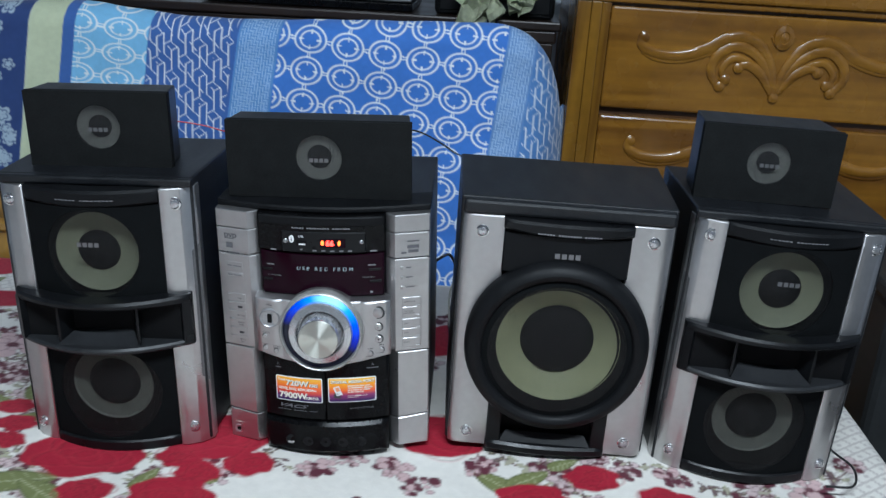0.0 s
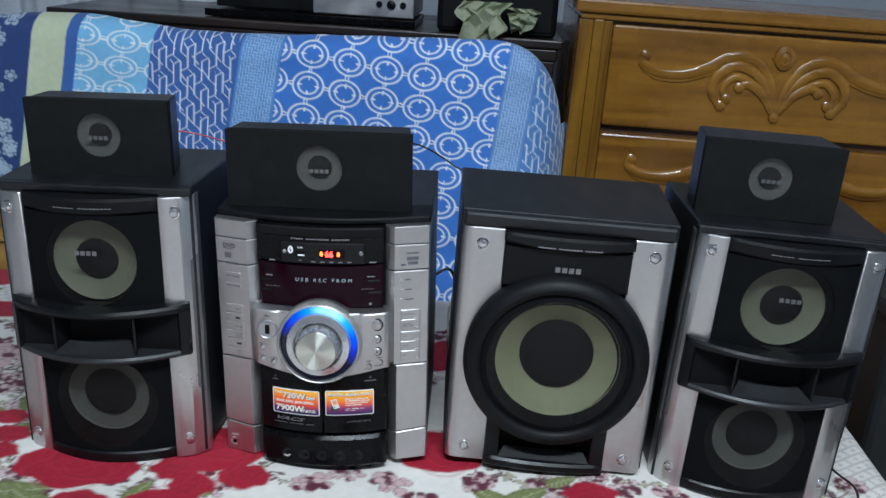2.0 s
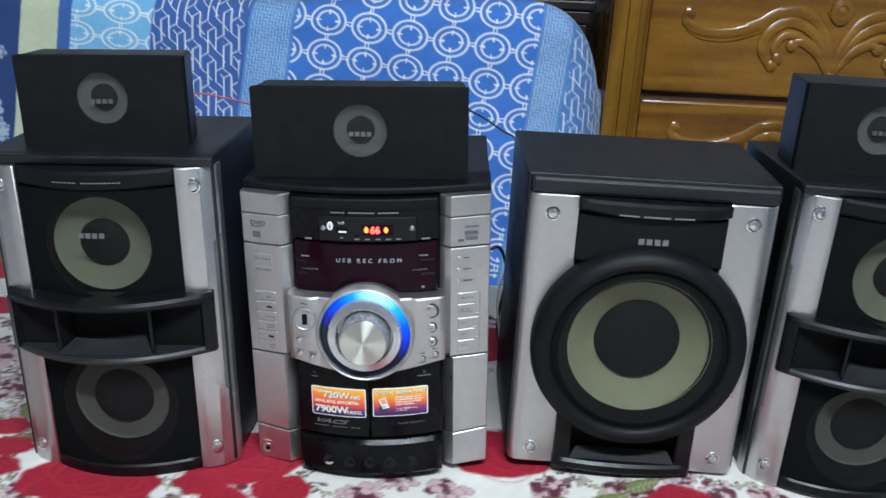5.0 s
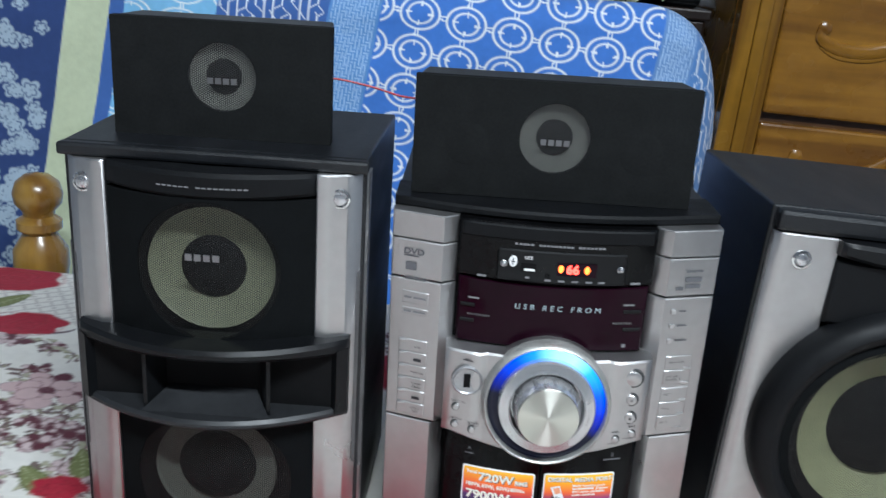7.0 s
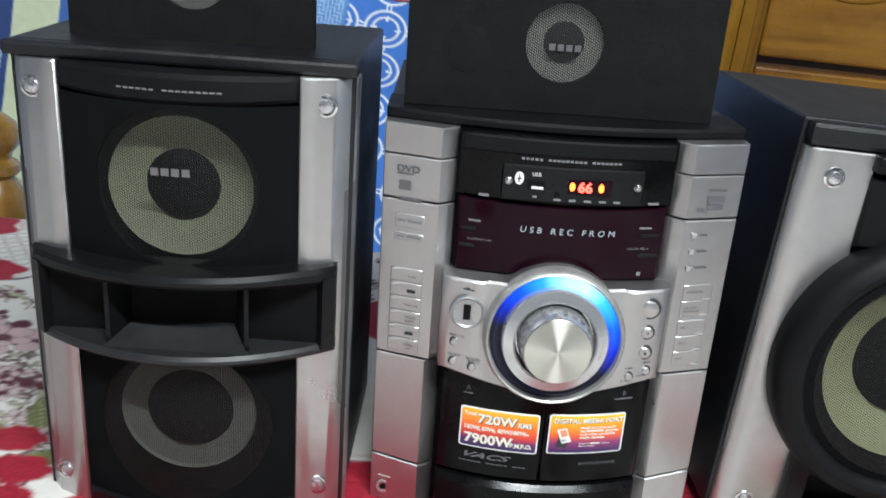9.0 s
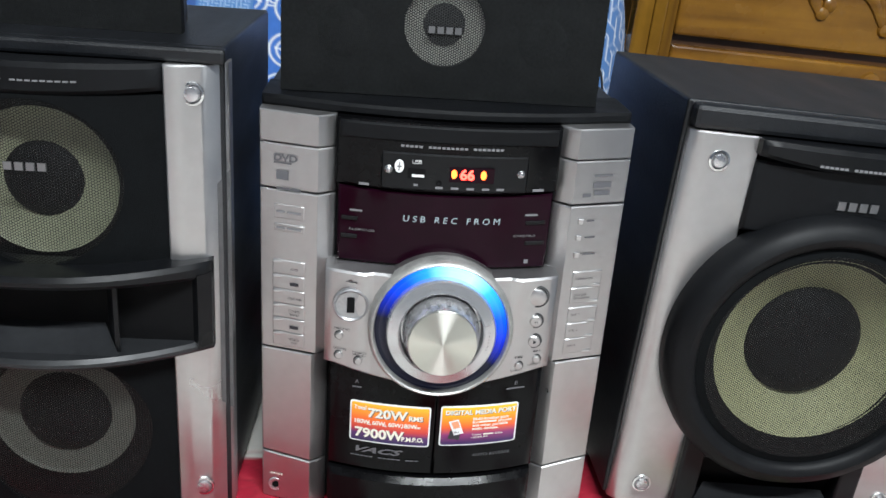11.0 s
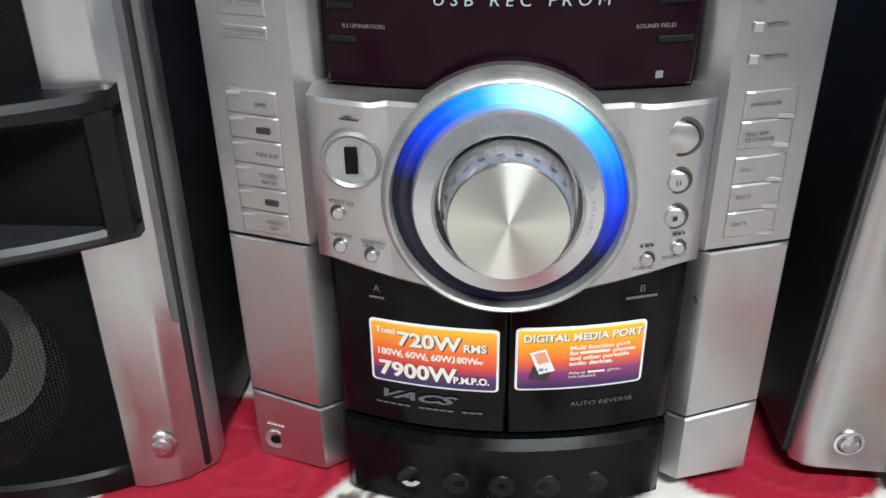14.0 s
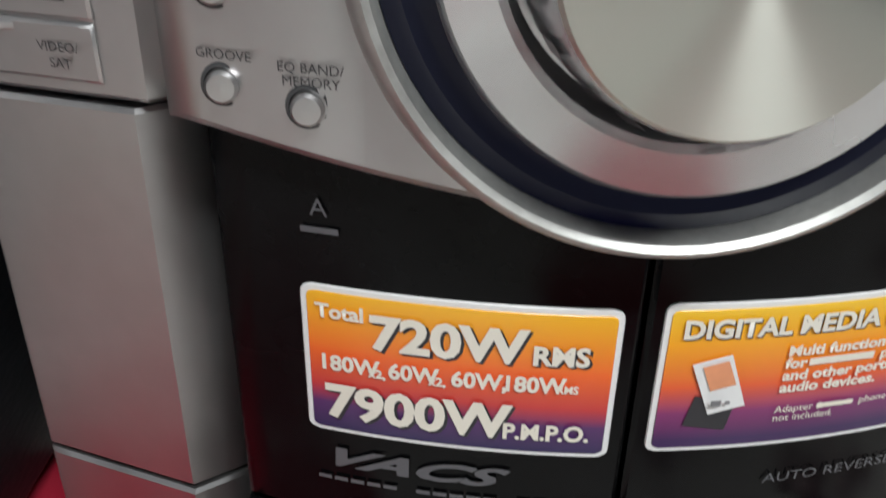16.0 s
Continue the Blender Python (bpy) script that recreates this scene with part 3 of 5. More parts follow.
EDGE_X = 0.585
xs = np.concatenate([np.arange(-1.25, EDGE_X, 0.003), np.arange(EDGE_X, EDGE_X + 0.30, 0.004)])
ys = np.concatenate([np.arange(-0.60, 0.60, 0.012), np.arange(0.60, 1.60, 0.003)])
X, Y = np.meshgrid(xs, ys)
over = np.clip(X - EDGE_X, 0, None)
bend = 0.03
ang = np.clip(over / bend, 0, math.pi / 2)
PX = np.where(over > 0, EDGE_X + bend * np.sin(ang) + 0.05 * np.clip(over - bend * 1.57, 0, None), X)
PZ = bed_height(np.minimum(X, EDGE_X), Y) - bend * (1 - np.cos(ang)) - np.clip(over - bend * 1.57, 0, None)
far = np.clip(Y - 1.555, 0, None)
PZ -= far * 2.0
cloth("bedsheet", np.stack([PX, Y, PZ], -1), sheet_print(X, Y), M_SHEET, "white cotton bedsheet printed with red roses", "bedsheet")
bed = thing("bed", pose(-0.33, 0.5, FLOOR_Z), "wide wooden bed with a sheeted mattress", "bed")
part("mattress", box(bmesh.new(), -0.92, 0.905, -1.1, 1.05, 0.26, 0.495, 0.03, segments=3), M_MATT2, bed, "thick sheeted mattress")
part("bed_frame", box(bmesh.new(), -0.93, 0.90, -1.1, 1.055, 0.12, 0.255, 0.006), M_DARKW, bed)
for x, y in ((-0.88, -1.05), (0.85, -1.05), (0.85, 1.0), (-0.88, 1.0)):
    part("bed_leg", box(bmesh.new(), x - 0.03, x + 0.03, y - 0.03, y + 0.03, 0.0, 0.125, 0.004), M_DARKW, bed)
prof = [(0.034, 0.0), (0.034, 0.40), (0.038, 0.41), (0.038, 0.44), (0.030, 0.455), (0.036, 0.475), (0.041, 0.50), (0.040, 0.525), (0.028, 0.545), (0.024, 0.552), (0.033, 0.560), (0.033, 0.572), (0.022, 0.580), (0.024, 0.588), (0.034, 0.600), (0.036, 0.615), (0.031, 0.632), (0.018, 0.643), (0.0, 0.647)]
part("bedpost", lathe(bmesh.new(), prof, -0.545, 0.0, 32, 1.115, axis="z"), M_POST, bed, "turned varnished post with a ball finial", True)


# ---- quilt hung over the rail behind the bed ----
def quilt_print(x, z):
    u, v = x - 0.117 * (z - 0.40), z + 0.117 * x
    navy, blue, light, white, cream = (0.066, 0.15, 0.44), (0.074, 0.215, 0.66), (0.25, 0.56, 0.86), (0.93, 0.97, 1.0), (0.62, 0.68, 0.47)
    D = np.empty(x.shape + (3,))
    D[:] = blue

    def band(a, b):
        return soft(a - u, 0.002) * soft(u - b, 0.002)

    def rings(au, av, ou, ov, r):
        iv = np.floor((v - ov) / av)
        cu = (u - ou) / au
        fu, fv = (cu - np.floor(cu) - 0.5) * au, ((v - ov) / av - iv - 0.5) * av
        d = np.hypot(fu, fv * au / av)
        m = np.maximum(soft(np.abs(d - r) - 0.0019, 0.0024), soft(np.abs(d - r * 0.64) - 0.0017, 0.0024))
        gap = soft(np.abs(d - r * 0.62) - 0.006, 0.003)
        tick = (np.minimum(np.abs(fu), np.abs(fv)) < 0.0016) & (d > r * 0.42) & (d < r * 0.75)
        link = (np.minimum(np.abs(np.abs(fu) - 0.0028), np.abs(np.abs(fv) - 0.0028)) < 0.0013) & (d > r)
        return np.maximum(m, np.maximum(tick, link) * 0.9)

    def key(s):
        a, b = np.floor(u / s), np.floor(v / s)
        fa, fb = (u / s) % 1, (v / s) % 1
        flip = ((a + 2 * b) % 3) < 1.5
        return np.where(flip, soft(np.abs(fa - 0.5) - 0.2, 0.2), soft(np.abs(fb - 0.5) - 0.2, 0.2))

    def strokes(scale):
        # two sets of upright lines, jogging one column over to opposite sides, so that they cross
        c = u * scale + v * scale * 0.12
        pair = np.floor(c)
        z = (v * scale * 0.50 + pair * 0.37) % 1
        jog = np.clip((z - 0.30) / 0.34, 0, 1)
        one = np.abs(((c + jog) % 1) - 0.5)
        z2 = (v * scale * 0.50 + np.floor(c + 0.5) * 0.37 + 0.12) % 1
        two = np.abs(((c + 0.5 - np.clip((z2 - 0.30) / 0.34, 0, 1)) % 1) - 0.5)
        three = np.abs(((c + 0.25 + v * scale * 0.9) % 1) - 0.5) + 0.5 * (np.abs(z - 0.80) > 0.13)
        return np.maximum(soft(one - 0.042, 0.05), np.maximum(soft(two - 0.042, 0.05), soft(three - 0.040, 0.05)))

    def flowers():
        q = np.random.RandomState(11)
        m = np.zeros_like(u)
        for k in range(520):
            cu, cv, r, ph = q.uniform(-1.46, -0.95), q.uniform(-0.30, 0.42), q.uniform(0.009, 0.021), q.uniform(0, 6)
            d, a = np.hypot(u - cu, v - cv), np.arctan2(v - cv, u - cu)
            edge = r * (0.62 + 0.38 * np.abs(np.sin(2.5 * a + ph)))
            m = np.maximum(m, soft(d - edge, 0.003) * (1 - 0.9 * soft(np.abs(d - edge * 0.62) - 0.0012, 0.002)) * (1 - 0.8 * soft(np.abs(np.sin(2.5 * a + ph)) - 0.1, 0.1)))
        return m

    D = lay(D, band(-9, -0.935), (0.038, 0.07, 0.21))
    D = lay(D, band(-9, -0.945) * flowers() * 0.85, (0.50, 0.62, 0.72))
    D = lay(D, band(-0.935, -0.868), cream)
    D = lay(D, band(-0.868, -0.845), navy)
    D = lay(D, band(-0.845, -0.690), light)
    D = lay(D, band(-0.845, -0.690) * rings(0.0852, 0.0520, -0.8764, 0.277, 0.0345), white)
    D = lay(D, band(-0.690, -0.505), navy)
    D = lay(D, band(-0.688, -0.512) * strokes(33), white)
    D = lay(D, band(-0.505, -0.418), (0.13, 0.30, 0.64))
    D = lay(D, band(-0.500, -0.424) * key(0.0062) * 0.75, (0.52, 0.70, 0.92))
    D = lay(D, band(-0.418, 0.052), blue)
    D = lay(D, band(-0.416, 0.050) * rings(0.0793, 0.0643, -0.3913, 0.05835, 0.0330), white)
    D = lay(D, band(0.052, 0.115), (0.16, 0.30, 0.60))
    D = lay(D, band(0.056, 0.110) * key(0.0062) * 0.75, (0.52, 0.70, 0.92))
    D = lay(D, band(0.115, 9), (0.11, 0.25, 0.56))
    D = lay(D, band(0.118, 9) * strokes(36), white)
    return D


def quilt_top(x):
    drop = np.clip((x - 0.0) / 0.19, 0, 1.2)
    return 0.428 + 0.010 * np.sin(x * 5 + 1.5) + 0.022 * np.clip((-0.62 - x) / 0.3, 0, 1) * np.clip((x + 1.0) / 0.2, 0, 1) - 0.16 * drop ** 3.2


qx = np.arange(-1.45, 0.236, 0.0022)
qs = np.arange(-0.12, 0.62, 0.0022)
QX, QS = np.meshgrid(qx, qs)
top = quilt_top(np.minimum(QX, 0.196))
r = 0.055
a = np.clip(QS / r, -1.6, 1.57)
QZ = np.where(QS < r * 1.57, top - r + r * np.cos(a), top - r - (QS - r * 1.57))
QY = np.where(QS < r * 1.57, 1.905 - r * np.sin(a), 1.905 - r - 0.13 * (QS - r * 1.57))
round_end = np.clip((QX - 0.10) / 0.095, 0, 1.45)
PXq = np.where(QX > 0.10, 0.10 + 0.095 * np.sin(round_end), QX)
QY = QY + 0.16 * (1 - np.cos(round_end))
QY = QY + 0.008 * ripple(QX, QZ, 21, 16) + 0.004 * ripple(QX, QZ, 22, 45) - 0.05 * np.clip((-0.85 - QX) / 0.25, 0, 1)
cloth("quilt", np.stack([PXq, QY, QZ + 0.003 * ripple(QX, QZ, 23, 30)], -1), quilt_print(QX, QZ), M_QUILT, "blue patterned quilt hung over a rail behind the bed", "quilt").location = (0.016, 0.015, 0.004)
rail = thing("rail", pose(-0.615, 1.945, FLOOR_Z), "plain wooden rail under the hung quilt", "rail")
part("bar", tube(bmesh.new(), [(-0.80, 0, 0.885), (0.74, 0, 0.885)], 0.022, 12), M_DARKW, rail)
for x in (-0.78, 0.70):
    part("post", box(bmesh.new(), x - 0.02, x + 0.02, -0.02, 0.02, 0.0, 0.89, 0.003), M_DARKW, rail)


# ---- carved dresser ----
DZ = FLOOR_Z
dresser = thing("dresser", pose(0.202, 1.966, DZ, 0, 0.5, 0), "varnished wooden dresser with scroll-carved drawer fronts", "dresser")
# carcass teak is darkened: the shade between the drawers is in its colour
part("carcass", box(bmesh.new(), 0.010, 1.20, 0.012, 0.46, 0.03, 1.030), M_TEAKD, dresser, "recessed carcass in shade-darkened teak")
part("top_board", box(bmesh.new(), -0.012, 1.235, -0.022, 0.48, 1.030, 1.058, 0.006), M_TEAK, dresser, "moulded top board")
part("top_moulding", box(bmesh.new(), 0.002, 1.215, -0.010, 0.47, 1.016, 1.031, 0.004), M_TEAK, dresser)
for x0 in (0.0, 1.145):
    for dx0, dx1, dy in ((0.0, 0.0300, 0.0), (0.0302, 0.0520, -0.003), (0.0522, 0.0715, 0.0)):
        part("corner_post", box(bmesh.new(), x0 + dx0, x0 + dx1, dy - 0.004, 0.03, 0.0, 1.016, 0.0025), M_TEAKV, dresser)
part("side", box(bmesh.new(), -0.001, 0.012, 0.028, 0.46, 0.02, 1.020, 0.002), M_TEAKV, dresser)


def carve(pts, r, y=-0.010, flat=0.55):
    """A raised scroll along (x, z) points on a drawer front."""
    bm = tube(bmesh.new(), [(x, 0.0, z) for x, z in [(p.x, p.y) for p in curve_points([(a, b, 0) for a, b in pts], 10)]], r, 10)
    for v in bm.verts:
        v.co.y = y + v.co.y * flat
    return bm


SCROLLS = (
    (((0.322, 0.430), (0.325, 0.412), (0.358, 0.398), (0.409, 0.398), (0.461, 0.415), (0.496, 0.437), (0.534, 0.444), (0.573, 0.425), (0.600, 0.382), (0.614, 0.326)), 0.0095),
    (((0.494, 0.337), (0.476, 0.366), (0.483, 0.398), (0.514, 0.422), (0.550, 0.416), (0.583, 0.389), (0.607, 0.345)), 0.0085),
    (((0.504, 0.352), (0.499, 0.376), (0.520, 0.398), (0.550, 0.392), (0.578, 0.368)), 0.0060),
    (((0.528, 0.378), (0.552, 0.386), (0.583, 0.366), (0.609, 0.328)), 0.0080),
)
MID = 0.615


def drawer(z0, z1, lift):
    d = part("drawer", box(bmesh.new(), 0.072, 1.143, -0.008, 0.02, z0, z1, 0.005), M_TEAK, dresser, "varnished drawer front with raised scrollwork")
    for pts, rad in SCROLLS:
        for s in (1, -1):
            q = [((x if s > 0 else 2 * MID - x) - 0.180, z - DZ + lift) for x, z in pts]
            part("scroll", carve(q, lambda t, rad=rad: 1.08 * rad * (0.55 + 0.75 * math.sin(math.pi * min(1, 0.12 + t * 0.80)))), M_TEAK, d, "", True)
            if rad > 0.009:
                q2 = [(x, z - 0.013) for x, z in q[1:-1]]
                part("scroll_ridge", carve(q2, lambda t: 0.0055 * (0.4 + 0.8 * math.sin(math.pi * min(1, 0.1 + 0.8 * t))), -0.009), M_TEAK, d, "", True)
            x, z = q[0]
            part("scroll_end", lathe(bmesh.new(), [(0.012, 0.0), (0.011, -0.005), (0.006, -0.0075), (0.0, -0.008)], x + 0.004 * s, z, 20, -0.008), M_TEAK, d, "", True)
    part("shell", lathe(bmesh.new(), [(0.022, 0.0), (0.020, -0.007), (0.011, -0.010), (0.009, -0.008), (0.0, -0.011)], MID - 0.180, 0.446 - DZ + lift, 28, -0.008, 1.25), M_TEAK, d, "carved shell boss", True)
    for a in (-50, -25, 0, 25, 50):
        c, n = math.sin(radians(a)), math.cos(radians(a))
        x0, z0r = MID - 0.180, 0.420 - DZ + lift
        part("shell_rib", carve([(x0 + 0.006 * c, z0r + 0.004 * n), (x0 + 0.020 * c, z0r + 0.022 * n), (x0 + 0.028 * c, z0r + 0.042 * n)], lambda t: 0.0025 + 0.003 * t, -0.010), M_TEAK, d, "", True)
    part("drop", lathe(bmesh.new(), [(0.012, 0.0), (0.010, -0.007), (0.0, -0.010)], MID - 0.180, 0.320 - DZ + lift, 20, -0.008), M_TEAK, d, "", True)


drawer(0.275 - DZ, 0.489 - DZ, 0.0)
drawer(0.045 - DZ, 0.258 - DZ, -0.225)
drawer(-0.185 - DZ, 0.028 - DZ, -0.45)
drawer(-0.415 - DZ, -0.202 - DZ, -0.68)

# ---- dark stand behind the quilt, with what lies on it ----
stand = thing("dark_wood_stand", pose(-0.38, 2.075, FLOOR_Z), "dark stained wooden stand behind the quilt", "stand")
part("tabletop", box(bmesh.new(), -0.62, 0.570, 0.0, 0.48, 0.935, 0.955, 0.004), M_DARKW, stand)
part("apron_moulding", box(bmesh.new(), -0.61, 0.562, 0.008, 0.03, 0.905, 0.936, 0.006), M_DARKW, stand)
part("apron", box(bmesh.new(), -0.60, 0.555, 0.014, 0.03, 0.84, 0.906, 0.003), M_DARKW, stand)
for x in (-0.58, 0.525):
    for y in (0.02, 0.42):
        part("leg", box(bmesh.new(), x - 0.02, x + 0.028, y, y + 0.045, 0.0, 0.90, 0.004), M_DARKW, stand)
SZ = FLOOR_Z + 0.955
# added black box: draws the dark strip of shade below the disc player
shade_box = thing("shade_strip_box", pose(-0.40, 2.115, SZ), "flat black box added for the strip of shade under the player", "player")
part("case", box(bmesh.new(), -0.24, 0.25, 0.0, 0.26, 0.002, 0.017, 0.002), M_BLK, shade_box)
part("front_panel", box(bmesh.new(), -0.24, 0.25, -0.005, 0.001, 0.002, 0.018, 0.002), M_GLOSS, shade_box, "gloss black front")
player = thing("disc_player", pose(-0.40, 2.135, SZ + 0.017), "black disc player with a silver end panel", "player")
part("case", box(bmesh.new(), -0.22, 0.17, 0.004, 0.25, 0.006, 0.060, 0.003), M_BLK, player)
part("front_panel", box(bmesh.new(), 0.010, 0.245, -0.006, 0.006, 0.004, 0.062, 0.003), M_SIL, player, "brushed silver front panel")
part("body", box(bmesh.new(), 0.168, 0.245, 0.004, 0.25, 0.006, 0.060, 0.003), M_BLK, player)
for x, rr in ((0.165, 0.007), (0.193, 0.010), (0.220, 0.007)):
    part("knob", lathe(bmesh.new(), [(rr, 0.0), (rr, -0.006), (rr * 0.6, -0.008), (0.0, -0.008)], x, 0.034, 20, -0.006), M_BLK, player, "", True)
crate = thing("black_case", pose(0.02, 2.115, SZ), "black plastic case on the dark stand", "case")
part("shell", box(bmesh.new(), -0.12, 0.155, 0.0, 0.22, 0.0, 0.16, 0.012, segments=3), M_BLK, crate)
part("front_bezel", box(bmesh.new(), -0.11, 0.145, -0.004, 0.002, 0.01, 0.15, 0.004), M_MATT, crate)


def rag(name, m, w, h, seed, mat, label):
    q = np.random.RandomState(seed)
    bm = bmesh.new()
    n = 14
    g = [[bm.verts.new((w * (i / n - 0.5) * (1 - 0.35 * j / n) + 0.012 * math.sin(j * 0.9 + seed), -0.012 * math.sin(i * 1.3 + j * 0.5) - 0.018 * math.sin(j / n * 3.1), -h * j / n * (0.75 + 0.3 * math.sin(i * 0.9 + seed)))) for i in range(n + 1)] for j in range(n + 1)]
    for j in range(n):
        for i in range(n):
            bm.faces.new((g[j][i], g[j][i + 1], g[j + 1][i + 1], g[j + 1][i]))
    bmesh.ops.solidify(bm, geom=bm.faces[:], thickness=0.002)
    return solo(name, bm, mat, m, label, "cloth", smooth=True)


rag("green_cloth", pose(0.005, 2.070, SZ + 0.075), 0.11, 0.115, 2, M_GREEN, "crumpled pale green cloth hung over the case")
rag("green_cloth", pose(0.095, 2.070, SZ + 0.065), 0.06, 0.055, 5, M_GREEN, "small fold of pale green cloth on the case")
cx = np.arange(-1.75, -0.66, 0.012)
cz = np.arange(-0.45, 1.9, 0.06)
CXX, CZZ = np.meshgrid(cx, cz)
folds = 0.030 * np.sin(CXX * 42 + 0.6 * np.sin(CZZ * 2)) + 0.014 * np.sin(CXX * 95 + 1.0 + CZZ)
hang = cloth("curtain", np.stack([CXX, 2.52 + folds, CZZ], -1), np.full(CXX.shape + (3,), 0.0) + np.array((0.60, 0.64, 0.70)), M_QUILT, "pale grey curtain hanging in folds by the wall", "curtain")

# dark box standing on the floor past the bed's edge
tub = thing("plastic_tub", pose(0.93, 1.58, FLOOR_Z), "dark grey plastic tub on the floor past the bed", "tub")
part("tub_body", box(bmesh.new(), -0.20, 0.22, -0.17, 0.17, 0.0, 0.60, 0.02, segments=3), M_BOX, tub)
part("tub_lid", box(bmesh.new(), -0.21, 0.23, -0.18, 0.18, 0.595, 0.63, 0.01), M_BOX, tub)

# ---- loose cables ----
def cable(name, pts, r, mat, label):
    return solo(name, tube(bmesh.new(), curve_points(pts, 12), r, 8), mat, Matrix.Identity(4), label, "cable", smooth=True)


cable("speaker_cable", [(-0.350, 1.084, 0.392), (-0.335, 1.087, 0.391), (-0.310, 1.090, 0.387), (-0.286, 1.090, 0.382), (-0.262, 1.089, 0.382)], 0.0009, M_WIRER, "thin red speaker cable between the small speakers")
cable("speaker_cable", [(-0.120, 1.235, 0.3215), (-0.095, 1.265, 0.345), (-0.066, 1.290, 0.351), (-0.013, 1.300, 0.322), (0.012, 1.290, 0.295), (0.020, 1.275, 0.15), (0.020, 1.268, 0.002)], 0.0012, M_WIREK, "thin black speaker cable behind the main unit")
cable("speaker_cable", [(-0.03, 1.262, 0.16), (-0.006, 1.268, 0.17), (0.006, 1.27, 0.13), (-0.002, 1.268, 0.06), (0.010, 1.26, 0.003)], 0.0022, M_WIREK, "black cable hanging behind the main unit")
cable("speaker_cable", [(0.022, 1.255, 0.20), (0.004, 1.262, 0.14), (-0.004, 1.268, 0.09), (0.008, 1.255, 0.003)], 0.0016, M_PALE, "pale cable hanging behind the subwoofer")
cable("speaker_cable", [(0.49, 1.13, 0.02), (0.52, 1.07, 0.006), (0.535, 1.03, 0.005), (0.52, 0.99, 0.005), (0.485, 0.985, 0.005)], 0.0016, M_WIREK, "thin dark cable lying on the bedsheet")


# ---- the loudspeakers ----
def holed_plate(bm, x0, x1, z0, z1, cx, cz, r, face, depth, rings=3):
    """A plate bent along y = face(x) with a round hole through it."""
    corners = [math.atan2(z - cz, x - cx) % (2 * math.pi) for x in (x0, x1) for z in (z0, z1)]
    angles = sorted(set([2 * math.pi * i / 64 for i in range(64)] + corners))
    cols = []
    for a in angles:
        c, s = math.cos(a), math.sin(a)
        k = min(((x1 if c > 0 else x0) - cx) / c if abs(c) > 1e-6 else 9, ((z1 if s > 0 else z0) - cz) / s if abs(s) > 1e-6 else 9)
        col = []
        for i in range(rings + 1):
            d = r + (k - r) * i / rings
            x, z = cx + c * d, cz + s * d
            col.append(bm.verts.new((x, face(x), z)))
        x, z = cx + c * k, cz + s * k
        back = bm.verts.new((x, face(x) + depth, z))
        x, z = cx + c * r, cz + s * r
        cols.append([bm.verts.new((x, face(x) + depth, z))] + col + [back])
    n = len(cols)
    for i in range(n):
        p, q = cols[i], cols[(i + 1) % n]
        for j in range(len(p) - 1):
            bm.faces.new((p[j], q[j], q[j + 1], p[j + 1]))
    return bm


def mesh_disc(x, z, r, face, parent, squash=1.0, mat=None):
    bm = bmesh.new()
    rings = []
    for k in range(1, 6):
        ring = []
        for i in range(40):
            a = 2 * math.pi * i / 40
            px = x + r * k / 5 * math.cos(a)
            ring.append(bm.verts.new((px, face(px) + 0.0008, z + r * k / 5 * math.sin(a) * squash)))
        rings.append(ring)
    mid = bm.verts.new((x, face(x) + 0.0008, z))
    for i in range(40):
        bm.faces.new((mid, rings[0][i], rings[0][(i + 1) % 40]))
    for a, b in zip(rings, rings[1:]):
        for i in range(40):
            bm.faces.new((a[i], b[i], b[(i + 1) % 40], a[(i + 1) % 40]))
    return part("mesh_grille", bm, mat or M_MESH, parent, "fine punched black steel mesh", True)


def horn_front(x):
    return -0.046 + 0.040 * (x / 0.106) ** 2


